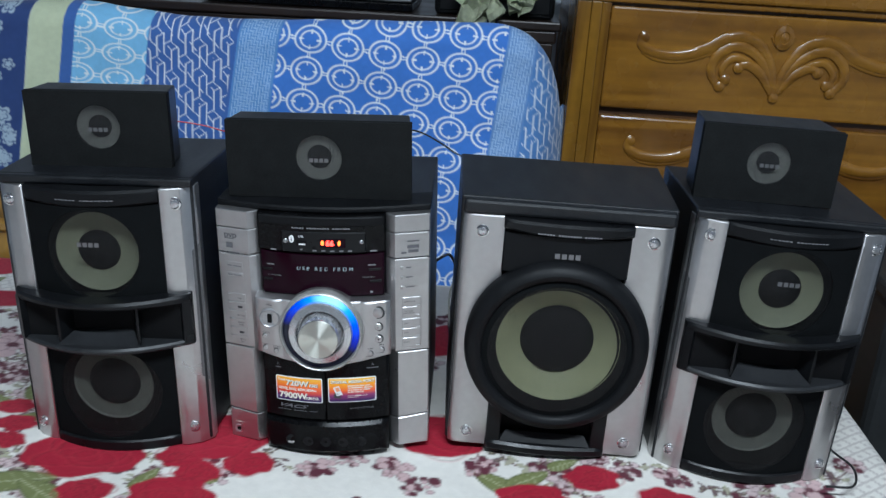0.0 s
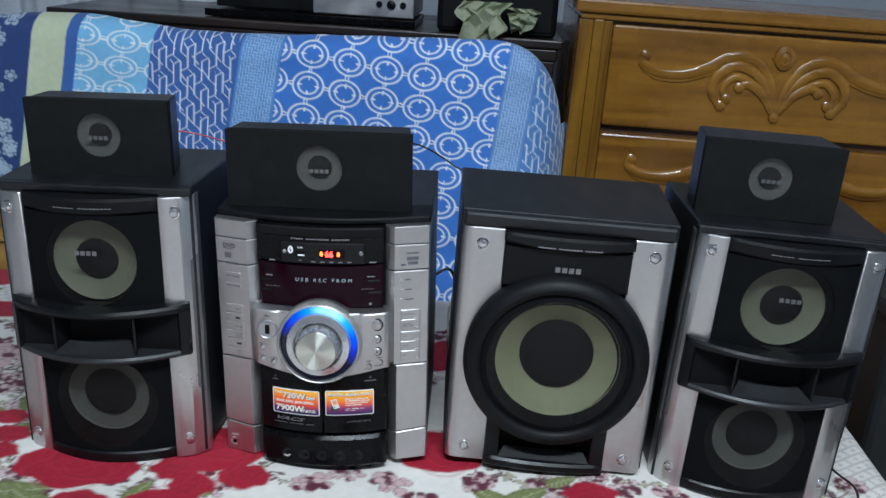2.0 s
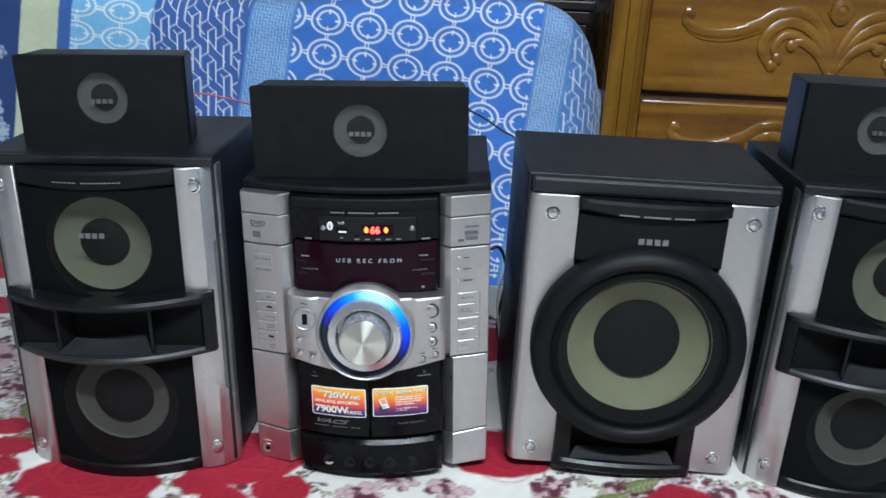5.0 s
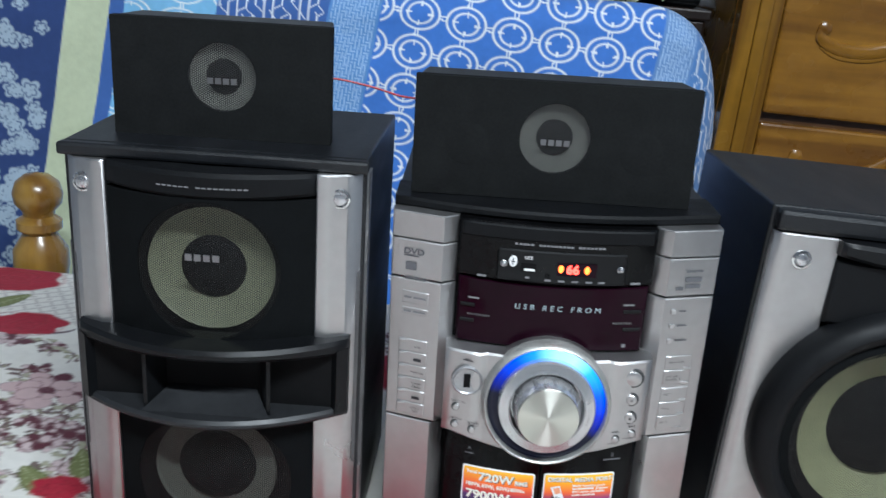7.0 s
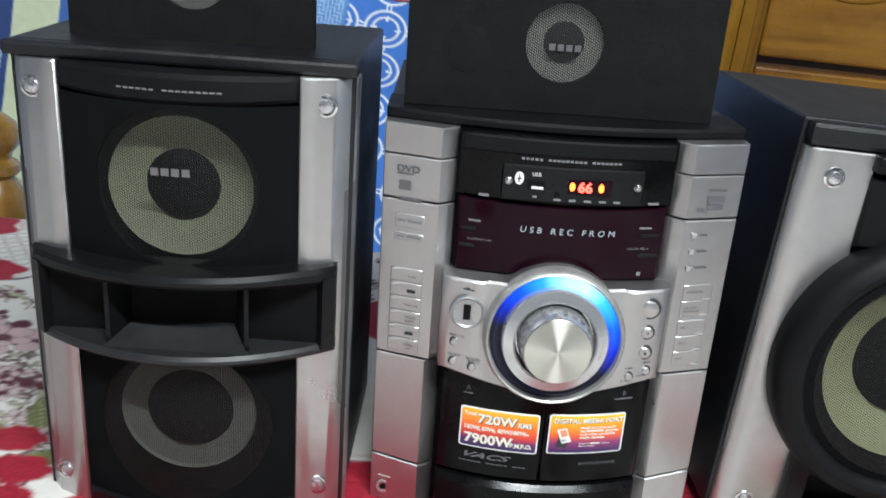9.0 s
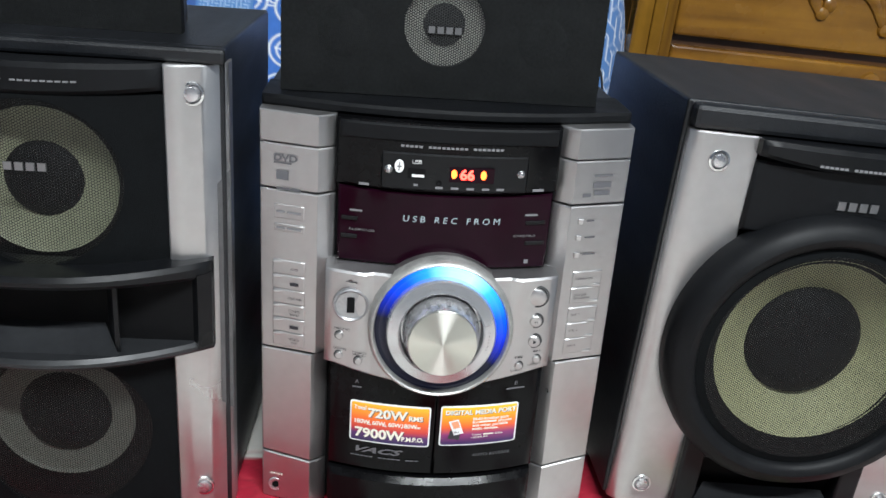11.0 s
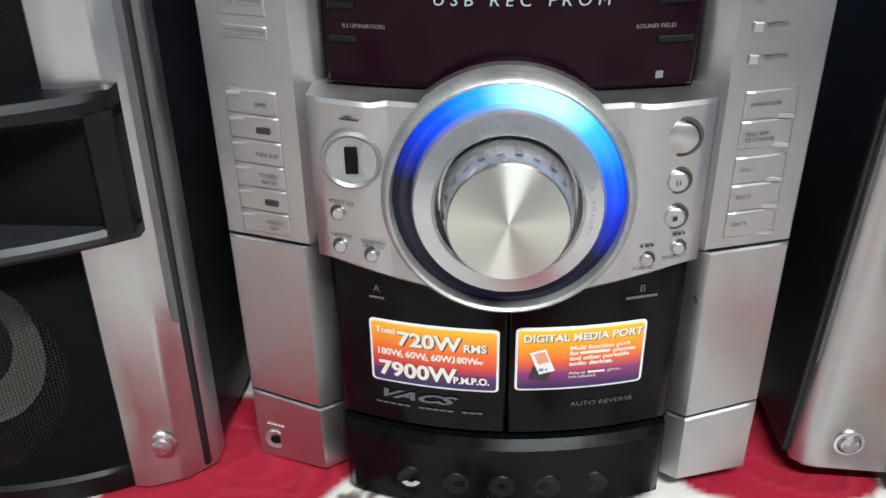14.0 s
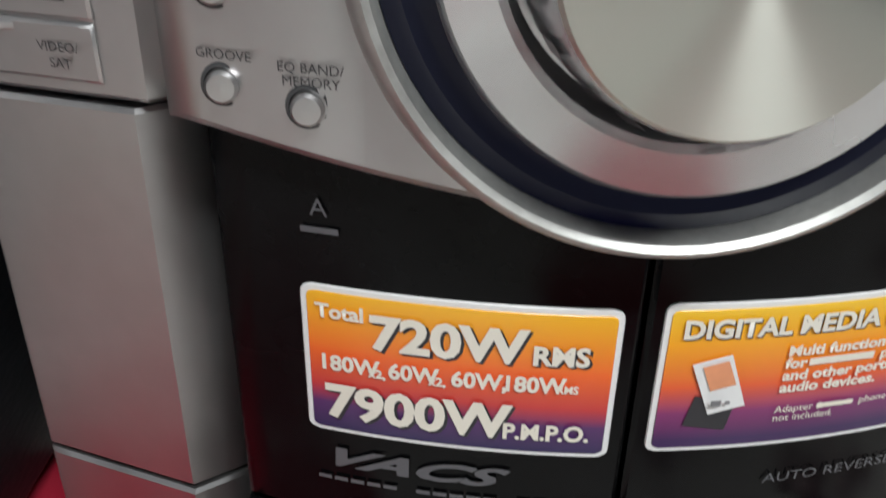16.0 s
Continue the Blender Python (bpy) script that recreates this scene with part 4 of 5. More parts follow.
def tower(m, label):
    """A tall loudspeaker: black cabinet, silver side panels, two drivers under mesh, a bowed horn between."""
    t = thing("loudspeaker", m, label, "loudspeaker", "tall loudspeakers of the stereo")

    def bulge(x):
        return -0.022 + 0.020 * (x / 0.078) ** 2

    part("cabinet", box(bmesh.new(), -0.1135, 0.1135, 0.010, 0.200, 0.002, 0.349, 0.002, -0.005), M_CAB, t, "black vinyl cabinet")
    part("top_lip", box(bmesh.new(), -0.1155, 0.1155, 0.001, 0.012, 0.3390, 0.3487, 0.0025), M_CAB, t)
    for s in (-1, 1):
        xs = [0.0785, 0.0820, 0.0866, 0.0900, 0.0960, 0.1000, 0.1030, 0.1095, 0.1155]
        xs = xs if s > 0 else [-x for x in reversed(xs)]

        def face(x):
            a = abs(x)
            return -0.001 + 0.42 * (max(a, 0.0866) - 0.0955) + max(0.0, (a - 0.1030) * 0.60)

        panel = part("side_panel", slab(bmesh.new(), xs, const(0.0), const(0.3385), face, 0.014, 0.0012), M_SIL, t, "silver painted side panel", True)
        # the black inlay on the outer chamfer
        bm = bmesh.new()
        a = [bm.verts.new((k * s, y, z)) for k, y, z in ((0.1085, 0.0073, 0.094), (0.1157, 0.0148, 0.084), (0.1157, 0.0148, 0.268), (0.1085, 0.0073, 0.260))]
        b = [bm.verts.new((v.co.x - 0.002 * s, v.co.y + 0.006, v.co.z)) for v in a]
        bm.faces.new(a), bm.faces.new(b)
        for i in range(4):
            bm.faces.new((a[i], a[(i + 1) % 4], b[(i + 1) % 4], b[i]))
        part("edge_trim", bm, M_EDGE, panel, "dark grey inlay on the outer chamfer")
        for z in (0.3206, 0.0258):
            screw(0.0955 * s, z, const(-0.001), panel)
    # upper grille with its driver
    g = part("upper_grille", holed_plate(bmesh.new(), -0.078, 0.078, 0.208, 0.3190, 0.0, 0.2625, 0.0540, bulge, 0.004), M_CLOTH, t, "black cloth grille", True)
    mesh_disc(0.0, 0.2625, 0.0542, bulge, g)
    driver(-0.001, 0.2585, 0.0480, 0.0240, 0.008, -0.0012, t, mat=M_CONET)
    part("baffle", box(bmesh.new(), -0.079, 0.079, 0.0065, 0.011, 0.004, 0.339), M_RUB, t)
    part("horn_back", box(bmesh.new(), -0.1000, 0.1000, -0.0070, 0.004, 0.146, 0.205), M_RUB, t)
    badge(-0.001, 0.2745, 0.027, 0.0050, bulge, t)
    # cap over the upper grille
    part("cap", slab(bmesh.new(), span(-0.079, 0.079, 14), lambda x: 0.3188 + 0.003 * (x / 0.079) ** 2, const(0.3385), lambda x: bulge(x) - 0.002, 0.025, 0.003), M_MATT, t, "bowed black plastic cap", True)
    bars([(-0.034 + i * 0.0042, -0.0308 + i * 0.0042, 0.3275, 0.3286) for i in range(16) if i != 6], lambda x: bulge(x) - 0.002, M_GREY, t)
    # lower grille
    g = part("lower_grille", holed_plate(bmesh.new(), -0.078, 0.078, 0.014, 0.147, 0.0, 0.0800, 0.0625, bulge, 0.004), M_CLOTH, t, "black cloth grille", True)
    mesh_disc(0.0, 0.0800, 0.0627, bulge, g)
    # greyer cone, its colour also darkened for the shade under the horn
    driver(-0.001, 0.0840, 0.0490, 0.0305, 0.006, -0.0012, t, mat=M_CONE3)
    part("foot_lip", slab(bmesh.new(), span(-0.079, 0.079, 14), const(0.0), const(0.0145), lambda x: bulge(x) - 0.003, 0.024, 0.002), M_BLK, t, "", True)
    # horn: a bowed frame with three hollow mouths
    xs = span(-0.1055, 0.1055, 18)
    top = part("horn", slab(bmesh.new(), xs, lambda x: 0.2010 - 0.004 * (x / 0.1055) ** 2, const(0.2095), horn_front, 0.038, 0.003), M_BLK, t, "bowed black plastic horn with three mouths", True)
    part("horn_sill", slab(bmesh.new(), xs, const(0.1430), const(0.1505), lambda x: horn_front(x) + 0.002, 0.040, 0.0025), M_THROAT, top, "", True)
    for s in (-1, 1):
        # cheek: a narrow outer rim that flares in towards the mouth
        bm = bmesh.new()
        f0, f1 = horn_front(0.1055) + 0.0005, horn_front(0.094) + 0.004
        rim = [bm.verts.new((x * s, y, z)) for z in (0.1480, 0.2020) for x, y in ((0.1055, 0.010), (0.1055, f0), (0.0975, f1 - 0.003), (0.0880, 0.000), (0.0880, 0.010))]
        lo, hi = rim[:5], rim[5:]
        for k in range(5):
            bm.faces.new((lo[k], lo[(k + 1) % 5], hi[(k + 1) % 5], hi[k]))
        bm.faces.new(lo), bm.faces.new(hi)
        part("horn_cheek", bm, M_BLK, top, "", True)
        # flared divider
        bm = bmesh.new()
        xa, xb = 0.046 * s, 0.034 * s
        f, g2 = horn_front(xa) + 0.012, 0.012
        p = [(xa, f, 0.150), (xa + 0.003 * s, f, 0.150), (xa + 0.003 * s, f, 0.202), (xa, f, 0.202)]
        q = [(xb - 0.006 * s, g2, 0.150), (xb + 0.004 * s, g2, 0.150), (xb + 0.004 * s, g2, 0.202), (xb - 0.006 * s, g2, 0.202)]
        p, q = [bm.verts.new(c) for c in p], [bm.verts.new(c) for c in q]
        bm.faces.new(p), bm.faces.new(q)
        for i in range(4):
            bm.faces.new((p[i], p[(i + 1) % 4], q[(i + 1) % 4], q[i]))
        part("horn_divider", bm, M_BLK, top)
    # sloping throat floor, its black paled for the light that falls into the horn
    bm = bmesh.new()
    v = [bm.verts.new(c) for c in ((-0.050, horn_front(0.05) + 0.004, 0.1500), (0.050, horn_front(0.05) + 0.004, 0.1500), (0.030, 0.000, 0.165), (-0.030, 0.000, 0.165), (-0.030, 0.004, 0.148), (0.030, 0.004, 0.148))]
    bm.faces.new((v[0], v[1], v[2], v[3])), bm.faces.new((v[3], v[2], v[5], v[4])), bm.faces.new((v[0], v[3], v[4])), bm.faces.new((v[1], v[5], v[2]))
    part("horn_throat", bm, M_THROAT, top, "sloping throat floor")
    return t


left_tower = tower(pose(-0.4031, 0.9818, -0.0032, 0, -1.61, 1.5), "tall black and silver loudspeaker with bowed horn, on the bedsheet")
right_tower = copy_thing(left_tower, pose(0.3926, 1.0294, -0.0136, 0, 1.67, 0.05))
tagged(right_tower, "tall black and silver loudspeaker with bowed horn, near the bed's edge")


def sub():
    t = thing("subwoofer", pose(0.1350, 1.0209, 0.0058, 0, 0.81, 0.25), "black and silver subwoofer with one large khaki cone", "subwoofer")
    part("cabinet", box(bmesh.new(), -0.1275, 0.1275, 0.010, 0.205, 0.0, 0.331, 0.002, -0.008), M_CAB, t, "black vinyl cabinet")
    part("top_lip", box(bmesh.new(), -0.1245, 0.1245, -0.002, 0.012, 0.3125, 0.3300, 0.004), M_CAB, t)
    for s in (-1, 1):
        xs = span(0.074, 0.1245, 8) if s > 0 else span(-0.1245, -0.074, 8)

        def face(x):
            return max(0.0, (abs(x) - 0.117) * 0.8) - 0.001

        panel = part("side_panel", slab(bmesh.new(), xs, const(0.0), const(0.3115), face, 0.014, 0.0012), M_SIL, t, "silver painted side panel", True)
        bm = bmesh.new()
        a = [bm.verts.new((k * s, y, z)) for k, y, z in ((0.1205, 0.0020, 0.075), (0.1251, 0.0062, 0.060), (0.1251, 0.0062, 0.300), (0.1205, 0.0020, 0.296))]
        b = [bm.verts.new((v.co.x - 0.002 * s, v.co.y + 0.006, v.co.z)) for v in a]
        bm.faces.new(a), bm.faces.new(b)
        for i in range(4):
            bm.faces.new((a[i], a[(i + 1) % 4], b[(i + 1) % 4], b[i]))
        part("edge_trim", bm, M_EDGE, panel, "dark grey inlay on the outer chamfer")
        for z in (0.2920, 0.0190):
            screw(0.1009 * s, z, const(-0.001), panel)

    def brow(x):
        return -0.016 + 0.008 * (x / 0.076) ** 2

    part("name_panel", slab(bmesh.new(), span(-0.075, 0.075, 12), const(0.2440), const(0.296), lambda x: brow(x) + 0.003, 0.02, 0.002), M_MATT, t, "black front panel", True)
    part("cap", slab(bmesh.new(), span(-0.076, 0.076, 12), lambda x: 0.2945 + 0.006 * (x / 0.076) ** 2, const(0.3118), lambda x: brow(x) - 0.004, 0.024, 0.003), M_BLK, t, "", True)
    bars([(-0.037 + i * 0.0034, -0.0344 + i * 0.0034, 0.2985, 0.3003) for i in range(22) if i not in (6, 15)], lambda x: brow(x) - 0.004, M_GREY, t)
    badge(0.002, 0.2715, 0.032, 0.0062, lambda x: brow(x) + 0.003, t)
    part("baffle", box(bmesh.new(), -0.076, 0.076, 0.0088, 0.012, 0.002, 0.311), M_RUB, t)
    # the big ring
    prof = [(0.112, 0.000), (0.1125, -0.012), (0.1105, -0.020), (0.106, -0.026), (0.099, -0.0285), (0.094, -0.0270), (0.091, -0.0235), (0.0905, -0.021)]
    ring = part("ring", lathe(bmesh.new(), prof, 0.0, 0.153, 96), M_MATT, t, "broad black moulded ring", True)
    dome = lambda x: -0.0215
    bm = bmesh.new()
    lathe(bm, [(0.0906, -0.0212), (0.0840, -0.0232)], 0.0, 0.153, 72)
    part("surround", lathe(bmesh.new(), [(0.0908, -0.0200), (0.0906, -0.0110), (0.0740, -0.0105)], 0.0, 0.153, 72), M_RUB, ring, "black rubber surround", True)
    part("grille_rim", bm, M_CLOTH, ring, "black cloth rim", True)
    mesh_disc(0.0, 0.153, 0.0842, lambda x: -0.0238, ring)
    driver(0.002, 0.1545, 0.0740, 0.0435, 0.024, -0.0110, t, name="woofer")
    # port below
    part("port_top", slab(bmesh.new(), span(-0.076, 0.076, 12), const(0.050), const(0.062), lambda x: brow(x) + 0.006, 0.015, 0.002), M_BLK, t, "", True)
    part("port_lip", slab(bmesh.new(), span(-0.076, 0.076, 12), const(-0.001), const(0.012), lambda x: brow(x) - 0.001, 0.022, 0.003), M_BLK, t, "black plastic lip of the port", True)
    for s in (-1, 1):
        part("port_side", box(bmesh.new(), 0.0665 * s - 0.009, 0.0665 * s + 0.009, -0.008, 0.006, 0.006, 0.085, 0.002), M_BLK, t)
    bm = bmesh.new()
    v = [bm.verts.new(c) for c in ((-0.058, -0.008, 0.012), (0.058, -0.008, 0.012), (0.050, 0.0002, 0.024), (-0.050, 0.0002, 0.024))]
    bm.faces.new(v)
    part("port_floor", bm, M_BLK, t)
    return t


sub()


def satellite(name, m, w, h, d, label, category, ring_r=0.026, side_dimples=False):
    """A small black box speaker with a bright ring in its middle."""
    t = thing(name, m, label, category)
    part("cabinet", box(bmesh.new(), -w / 2 + 0.002, w / 2 - 0.002, 0.010, d, 0.0, h, 0.002, 0.004), M_CAB, t, "black vinyl cabinet")
    flat = lambda x: 0.0
    g = part("front_grille", holed_plate(bmesh.new(), -w / 2, w / 2, 0.0, h, 0.0, h * 0.53, ring_r, flat, 0.011), M_CLOTHS, t, "black cloth front", True)
    mesh_disc(0.0, h * 0.53, ring_r + 0.0002, flat, g, 1.0, M_MESHF)
    driver(0.0, h * 0.53, ring_r + 0.001, ring_r * 0.5, 0.006, 0.003, t, name="cone", mat=M_CONE2)
    badge(0.001, h * 0.50, 0.024, 0.0044, flat, t)
    if side_dimples:
        for s in (-1, 1):
            part("side_dimple", lathe(bmesh.new(), [(0.017, -0.0001), (0.015, -0.0004), (0.002, -0.0003)], 0.068 * s, h * 0.45, 36), M_CLOTHS, g, "", True)
    return t


satellite("satellite_speaker", pose(-0.4175, 1.0272, 0.3456, 0, -1.68, 2.6), 0.167, 0.089, 0.055, "small black speaker on the tall loudspeaker by the bedpost", "speaker")
satellite("satellite_speaker", pose(0.3750, 1.083, 0.3365, 0, 1.2, -0.9), 0.166, 0.092, 0.080, "small black speaker on the tall loudspeaker by the dresser", "speaker")
satellite("centre_speaker", pose(-0.1592, 1.040, 0.3198, 0, -1.9, 0.83), 0.220, 0.0928, 0.050, "wide black centre speaker lying on the main unit", "speaker", 0.0275, True)


# ---- the main unit ----
def bow(x):
    return -0.040 + 2.45 * x * x


def side(x):
    """The flat, slightly raked face of the side columns."""
    return -0.0055 - 0.31 * (0.1275 - abs(x))


def brow_line(x):
    """The gently bowed upper front."""
    return -0.028 + 1.7 * x * x


def circle_marks(n, r0, r1, cx, cz, a0, a1, face, mat, parent, name):
    """An arc band round (cx, cz)."""
    bm = bmesh.new()
    rows = []
    for i in range(n + 1):
        a = radians(a0 + (a1 - a0) * i / n)
        rows.append([bm.verts.new((cx + r * math.cos(a), face, cz + r * math.sin(a))) for r in (r0, r1)])
    for p, q in zip(rows, rows[1:]):
        bm.faces.new((p[0], p[1], q[1], q[0]))
    return part(name, bm, mat, parent)


def button(x, z, r, face, parent, name="button", mat=None, tall=0.0022):
    rim = part(name, lathe(bmesh.new(), [(r * 1.36, 0.0004), (r * 1.30, -0.0004), (r * 1.12, -0.0005), (r * 1.00, 0.0006)], x, z, 28, face(x)), M_GAP, parent, "", True)
    part("button_cap", lathe(bmesh.new(), [(r * 1.0, 0.001), (r, -tall * 0.7), (r * 0.82, -tall), (0.0, -tall * 1.08)], x, z, 28, face(x)), mat or M_SIL, rim, "", True)


def arc_text(text, cx, cz, r, a0, step, height, y, mat, parent, lean):
    for i, ch in enumerate(text):
        if ch != " ":
            a = a0 - step * i
            ob = lettering(ch, cx + r * math.cos(radians(a)), cz + r * math.sin(radians(a)), height, const(y), mat, parent, align="CENTER", turn=a - 90, raise_by=0.0003)
            for v in ob.data.vertices:
                v.co.y += lean * max(v.co.z - cz, 0.4 * (v.co.z - cz))


def main_unit():
    t = thing("stereo_main_unit", pose(-0.1415, 1.0217, 0.0012, 0, -1.97, 1.32), "silver and black mini stereo main unit with lit dial", "stereo")
    part("cabinet", box(bmesh.new(), -0.127, 0.127, 0.012, 0.235, 0.004, 0.3175, 0.002), M_CAB, t, "black steel cabinet")
    part("top_cover", slab(bmesh.new(), span(-0.1275, 0.1275, 16), const(0.3110), const(0.3185), lambda x: min(brow_line(x), side(x) * 0.6) + 0.010, 0.05, 0.002), M_MATT, t, "black plastic top cover", True)
    # silver side columns, each in four stacked pieces, with a bright bevel on the inner side
    for s in (-1, 1):
        for i, (z0, z1) in enumerate(((0.0, 0.0425), (0.0440, 0.1330), (0.1345, 0.2560), (0.2575, 0.2885), (0.2895, 0.3110))):
            inner = 0.0790 if i < 2 else 0.0758
            fold = inner + 0.0115

            def face(x):
                return side(x) + max(0.0, fold - abs(x)) * 1.05

            xs = [inner, inner + 0.005, fold] + span(fold + 0.004, 0.1275, 6)
            xs = xs if s > 0 else [-x for x in reversed(xs)]
            drop = (lambda x: z0 - (0.004 * (0.128 - abs(x)) / 0.05 if i == 1 else 0)) if i == 1 else const(z0)
            rise = (lambda x: z1 - 0.004 * (0.128 - abs(x)) / 0.05) if i == 0 else const(z1)
            p = part("column_panel", slab(bmesh.new(), xs, drop, rise, face, 0.03, 0.0009), M_SIL, t, "silver painted column panel", True)
            if i == 0 and s < 0:
                jack = part("phones_jack", lathe(bmesh.new(), [(0.0062, 0.0004), (0.0055, -0.0010), (0.0034, -0.0006), (0.0026, 0.004), (0.0, 0.004)], -0.117, 0.0130, 24, side(-0.117)), M_SIL2, t, "round headphone socket", True)
                part("socket_hole", lathe(bmesh.new(), [(0.0027, 0.0), (0.0, 0.0)], -0.117, 0.0130, 16, side(-0.117) - 0.0007), M_RUB, jack)
                bars([(-0.121 + 0.002 * k, -0.1195 + 0.002 * k, 0.0225, 0.0238) for k in range(5)], side, M_CREAMP, t)
        part("column_back", slab(bmesh.new(), (span(0.0745, 0.1268, 8) if s > 0 else span(-0.1268, -0.0745, 8)), const(0.001), const(0.3105), lambda x: side(x) + 0.016, 0.02, 0.001), M_RUB, t)
    part("front_core", slab(bmesh.new(), span(-0.083, 0.083, 16), const(0.001), const(0.3095), lambda x: brow_line(x) + 0.012, 0.02, 0.001), M_RUB, t)

    # upper fascia: gloss black, with a thin card reader let into it
    top = lambda x: brow_line(x) + 0.001
    p = part("upper_fascia", slab(bmesh.new(), span(-0.0755, 0.0755, 20), lambda x: 0.2640 + 1.0 * x * x * 0.4, const(0.3108), top, 0.02, 0.0015), M_GLOSS, t, "gloss black upper fascia", True)
    part("fascia_brow", slab(bmesh.new(), span(-0.073, 0.073, 18), const(0.2985), const(0.3098), lambda x: top(x) - 0.0014, 0.01, 0.0012), M_MATT, p, "", True)
    bars([(-0.033 + k * 0.0030, -0.0308 + k * 0.0030, 0.2952, 0.2968) for k in range(23) if k not in (5, 15)], top, M_GREY, p)
    r = part("card_reader", slab(bmesh.new(), span(-0.0455, 0.0535, 14), lambda x: 0.2662 + (0.006 if x < -0.0453 or x > 0.0533 else 0.0), lambda x: 0.2915 - (0.004 if x < -0.0453 or x > 0.0533 else 0.0), lambda x: top(x) - 0.0016, 0.004, 0.001), M_BLK, t, "thin black card-reader module with red digits", True)
    rf = lambda x: top(x) - 0.0016
    for x in (-0.0405, 0.0485):
        screw(x, 0.2800, rf, r, 0.0022)
    part("wireless_mark", lathe(bmesh.new(), [(0.0032, -0.0002), (0.0030, -0.0007), (0.0, -0.0007)], -0.0335, 0.2823, 20, rf(-0.0335), 1.45), M_WHITE, r, "pale oval mark")
    bars([(-0.0339, -0.0332, 0.2795, 0.2851), (-0.0350, -0.0320, 0.2819, 0.2826)], rf, M_INK, r, raise_by=0.0010)
    lettering("USB", -0.0220, 0.2848, 0.0026, rf, M_WHITE, r, align="CENTER")
    part("usb_slot", box(bmesh.new(), -0.0275, -0.0160, rf(-0.02) - 0.0006, rf(-0.02) + 0.001, 0.2752, 0.2812), M_RUB, r)
    bars([(-0.0268, -0.0168, 0.2757, 0.2776)], rf, M_WHITE, r, raise_by=0.0010)
    bars([(-0.0235, -0.0205, 0.2694, 0.2710)] + [(x, x + 0.005, 0.2683, 0.2699) for x in (-0.0090, 0.0015, 0.0120, 0.0225, 0.0325)], rf, M_GREY, r)
    part("aux_hole", lathe(bmesh.new(), [(0.0020, -0.0004), (0.0013, -0.0006), (0.0, 0.0004)], -0.0068, 0.2725, 16, rf(-0.0068)), M_RUB, r)
    part("digit_window", box(bmesh.new(), 0.0000, 0.0300, rf(0.015) - 0.0008, rf(0.015) + 0.002, 0.2735, 0.2838), M_DISP, r)
    digits = const(rf(0.015) - 0.0008)
    lettering("66", 0.0118, 0.2757, 0.0068, digits, M_RED, r, "red_digit", align="CENTER", bold=0.0012)
    for x, mat in ((0.0030, M_AMBER), (0.0228, M_AMBER)):
        part("level_mark", lathe(bmesh.new(), [(0.0020, -0.0002), (0.0016, -0.0008), (0.0, -0.0008)], x, 0.2790, 12, digits(x), 1.6), mat, r)
    bars([(-0.060, -0.053, 0.2665, 0.2683), (0.058, 0.066, 0.2672, 0.2690)], top, M_GREY, p)

    # display window
    d = part("display_window", slab(bmesh.new(), span(-0.0735, 0.0735, 20), lambda x: 0.2095, lambda x: 0.2628 + 0.4 * x * x, lambda x: brow_line(x) + 0.0025, 0.015, 0.0015), M_DISP, t, "smoked dark red display window", True)
    df = lambda x: brow_line(x) + 0.0025
    lettering("USB REC FROM", 0.004, 0.2428, 0.0044, df, M_VFD, d, "display_text", align="CENTER", squeeze=1.05, spread=1.62, slant=0.10)
    lettering("ILLUMINATION", -0.0655, 0.2330, 0.0016, df, M_GREY, d, squeeze=1.1)
    lettering("SOUND FIELD", 0.0480, 0.2335, 0.0016, df, M_GREY, d, squeeze=1.1)
    bars([(-0.0655, -0.057, 0.2468, 0.2482), (0.055, 0.064, 0.2490, 0.2504)], df, M_GREY, d)
    for x0, x1, z in ((-0.071, -0.060, 0.2415), (-0.071, -0.060, 0.2285), (0.056, 0.070, 0.2440), (0.057, 0.071, 0.2290)):
        part("touch_key", slab(bmesh.new(), span(x0, x1, 4), const(z - 0.0013), const(z + 0.0013), lambda x: df(x) - 0.0012, 0.002, 0.0004), M_BLK, d)
    bars([(0.0575, 0.0605, 0.2135, 0.2165)], df, M_GREY, d)

    # transport panel: silver plate, arched over the dial and dipping below it
    CX, CZ, R = 0.0005, 0.1718, 0.0500
    pf = lambda x: bow(x) - 0.006

    def arch(x):
        base = 0.2085
        dx = abs(x - CX)
        if dx < R:
            base = max(base, CZ + math.sqrt(R * R - dx * dx) * 1.0)
        return base

    def dip(x):
        dx = abs(x - CX)
        line = 0.1245 + 0.0120 * min(1.0, dx / 0.078) ** 1.2
        if dx < R * 0.98:
            line = min(line, CZ - math.sqrt(R * R - dx * dx))
        return line

    xs = sorted(set(span(-0.0805, 0.0820, 24) + [CX + R * math.sin(radians(a)) for a in range(-90, 91, 6)]))
    LEAN = 0.12

    def leaned(bm, whole=True):
        # the dial and the plate round it lean back a little towards the top
        for v in bm.verts:
            w = 1.0 if whole else min(1.0, max(0.0, (0.0535 - abs(v.co.x)) / 0.006)) * (v.co.z > CZ)
            v.co.y += LEAN * w * max(v.co.z - CZ, 0.4 * (v.co.z - CZ))
        return bm

    def turned(profile, n=96):
        return leaned(lathe(bmesh.new(), profile, CX, CZ, n, Y0))

    plate = part("transport_panel", leaned(slab(bmesh.new(), xs, dip, arch, pf, 0.030, 0.0016), False), M_SIL, t, "silver control panel arched over the dial", True)
    Y0 = pf(CX) - 0.0005
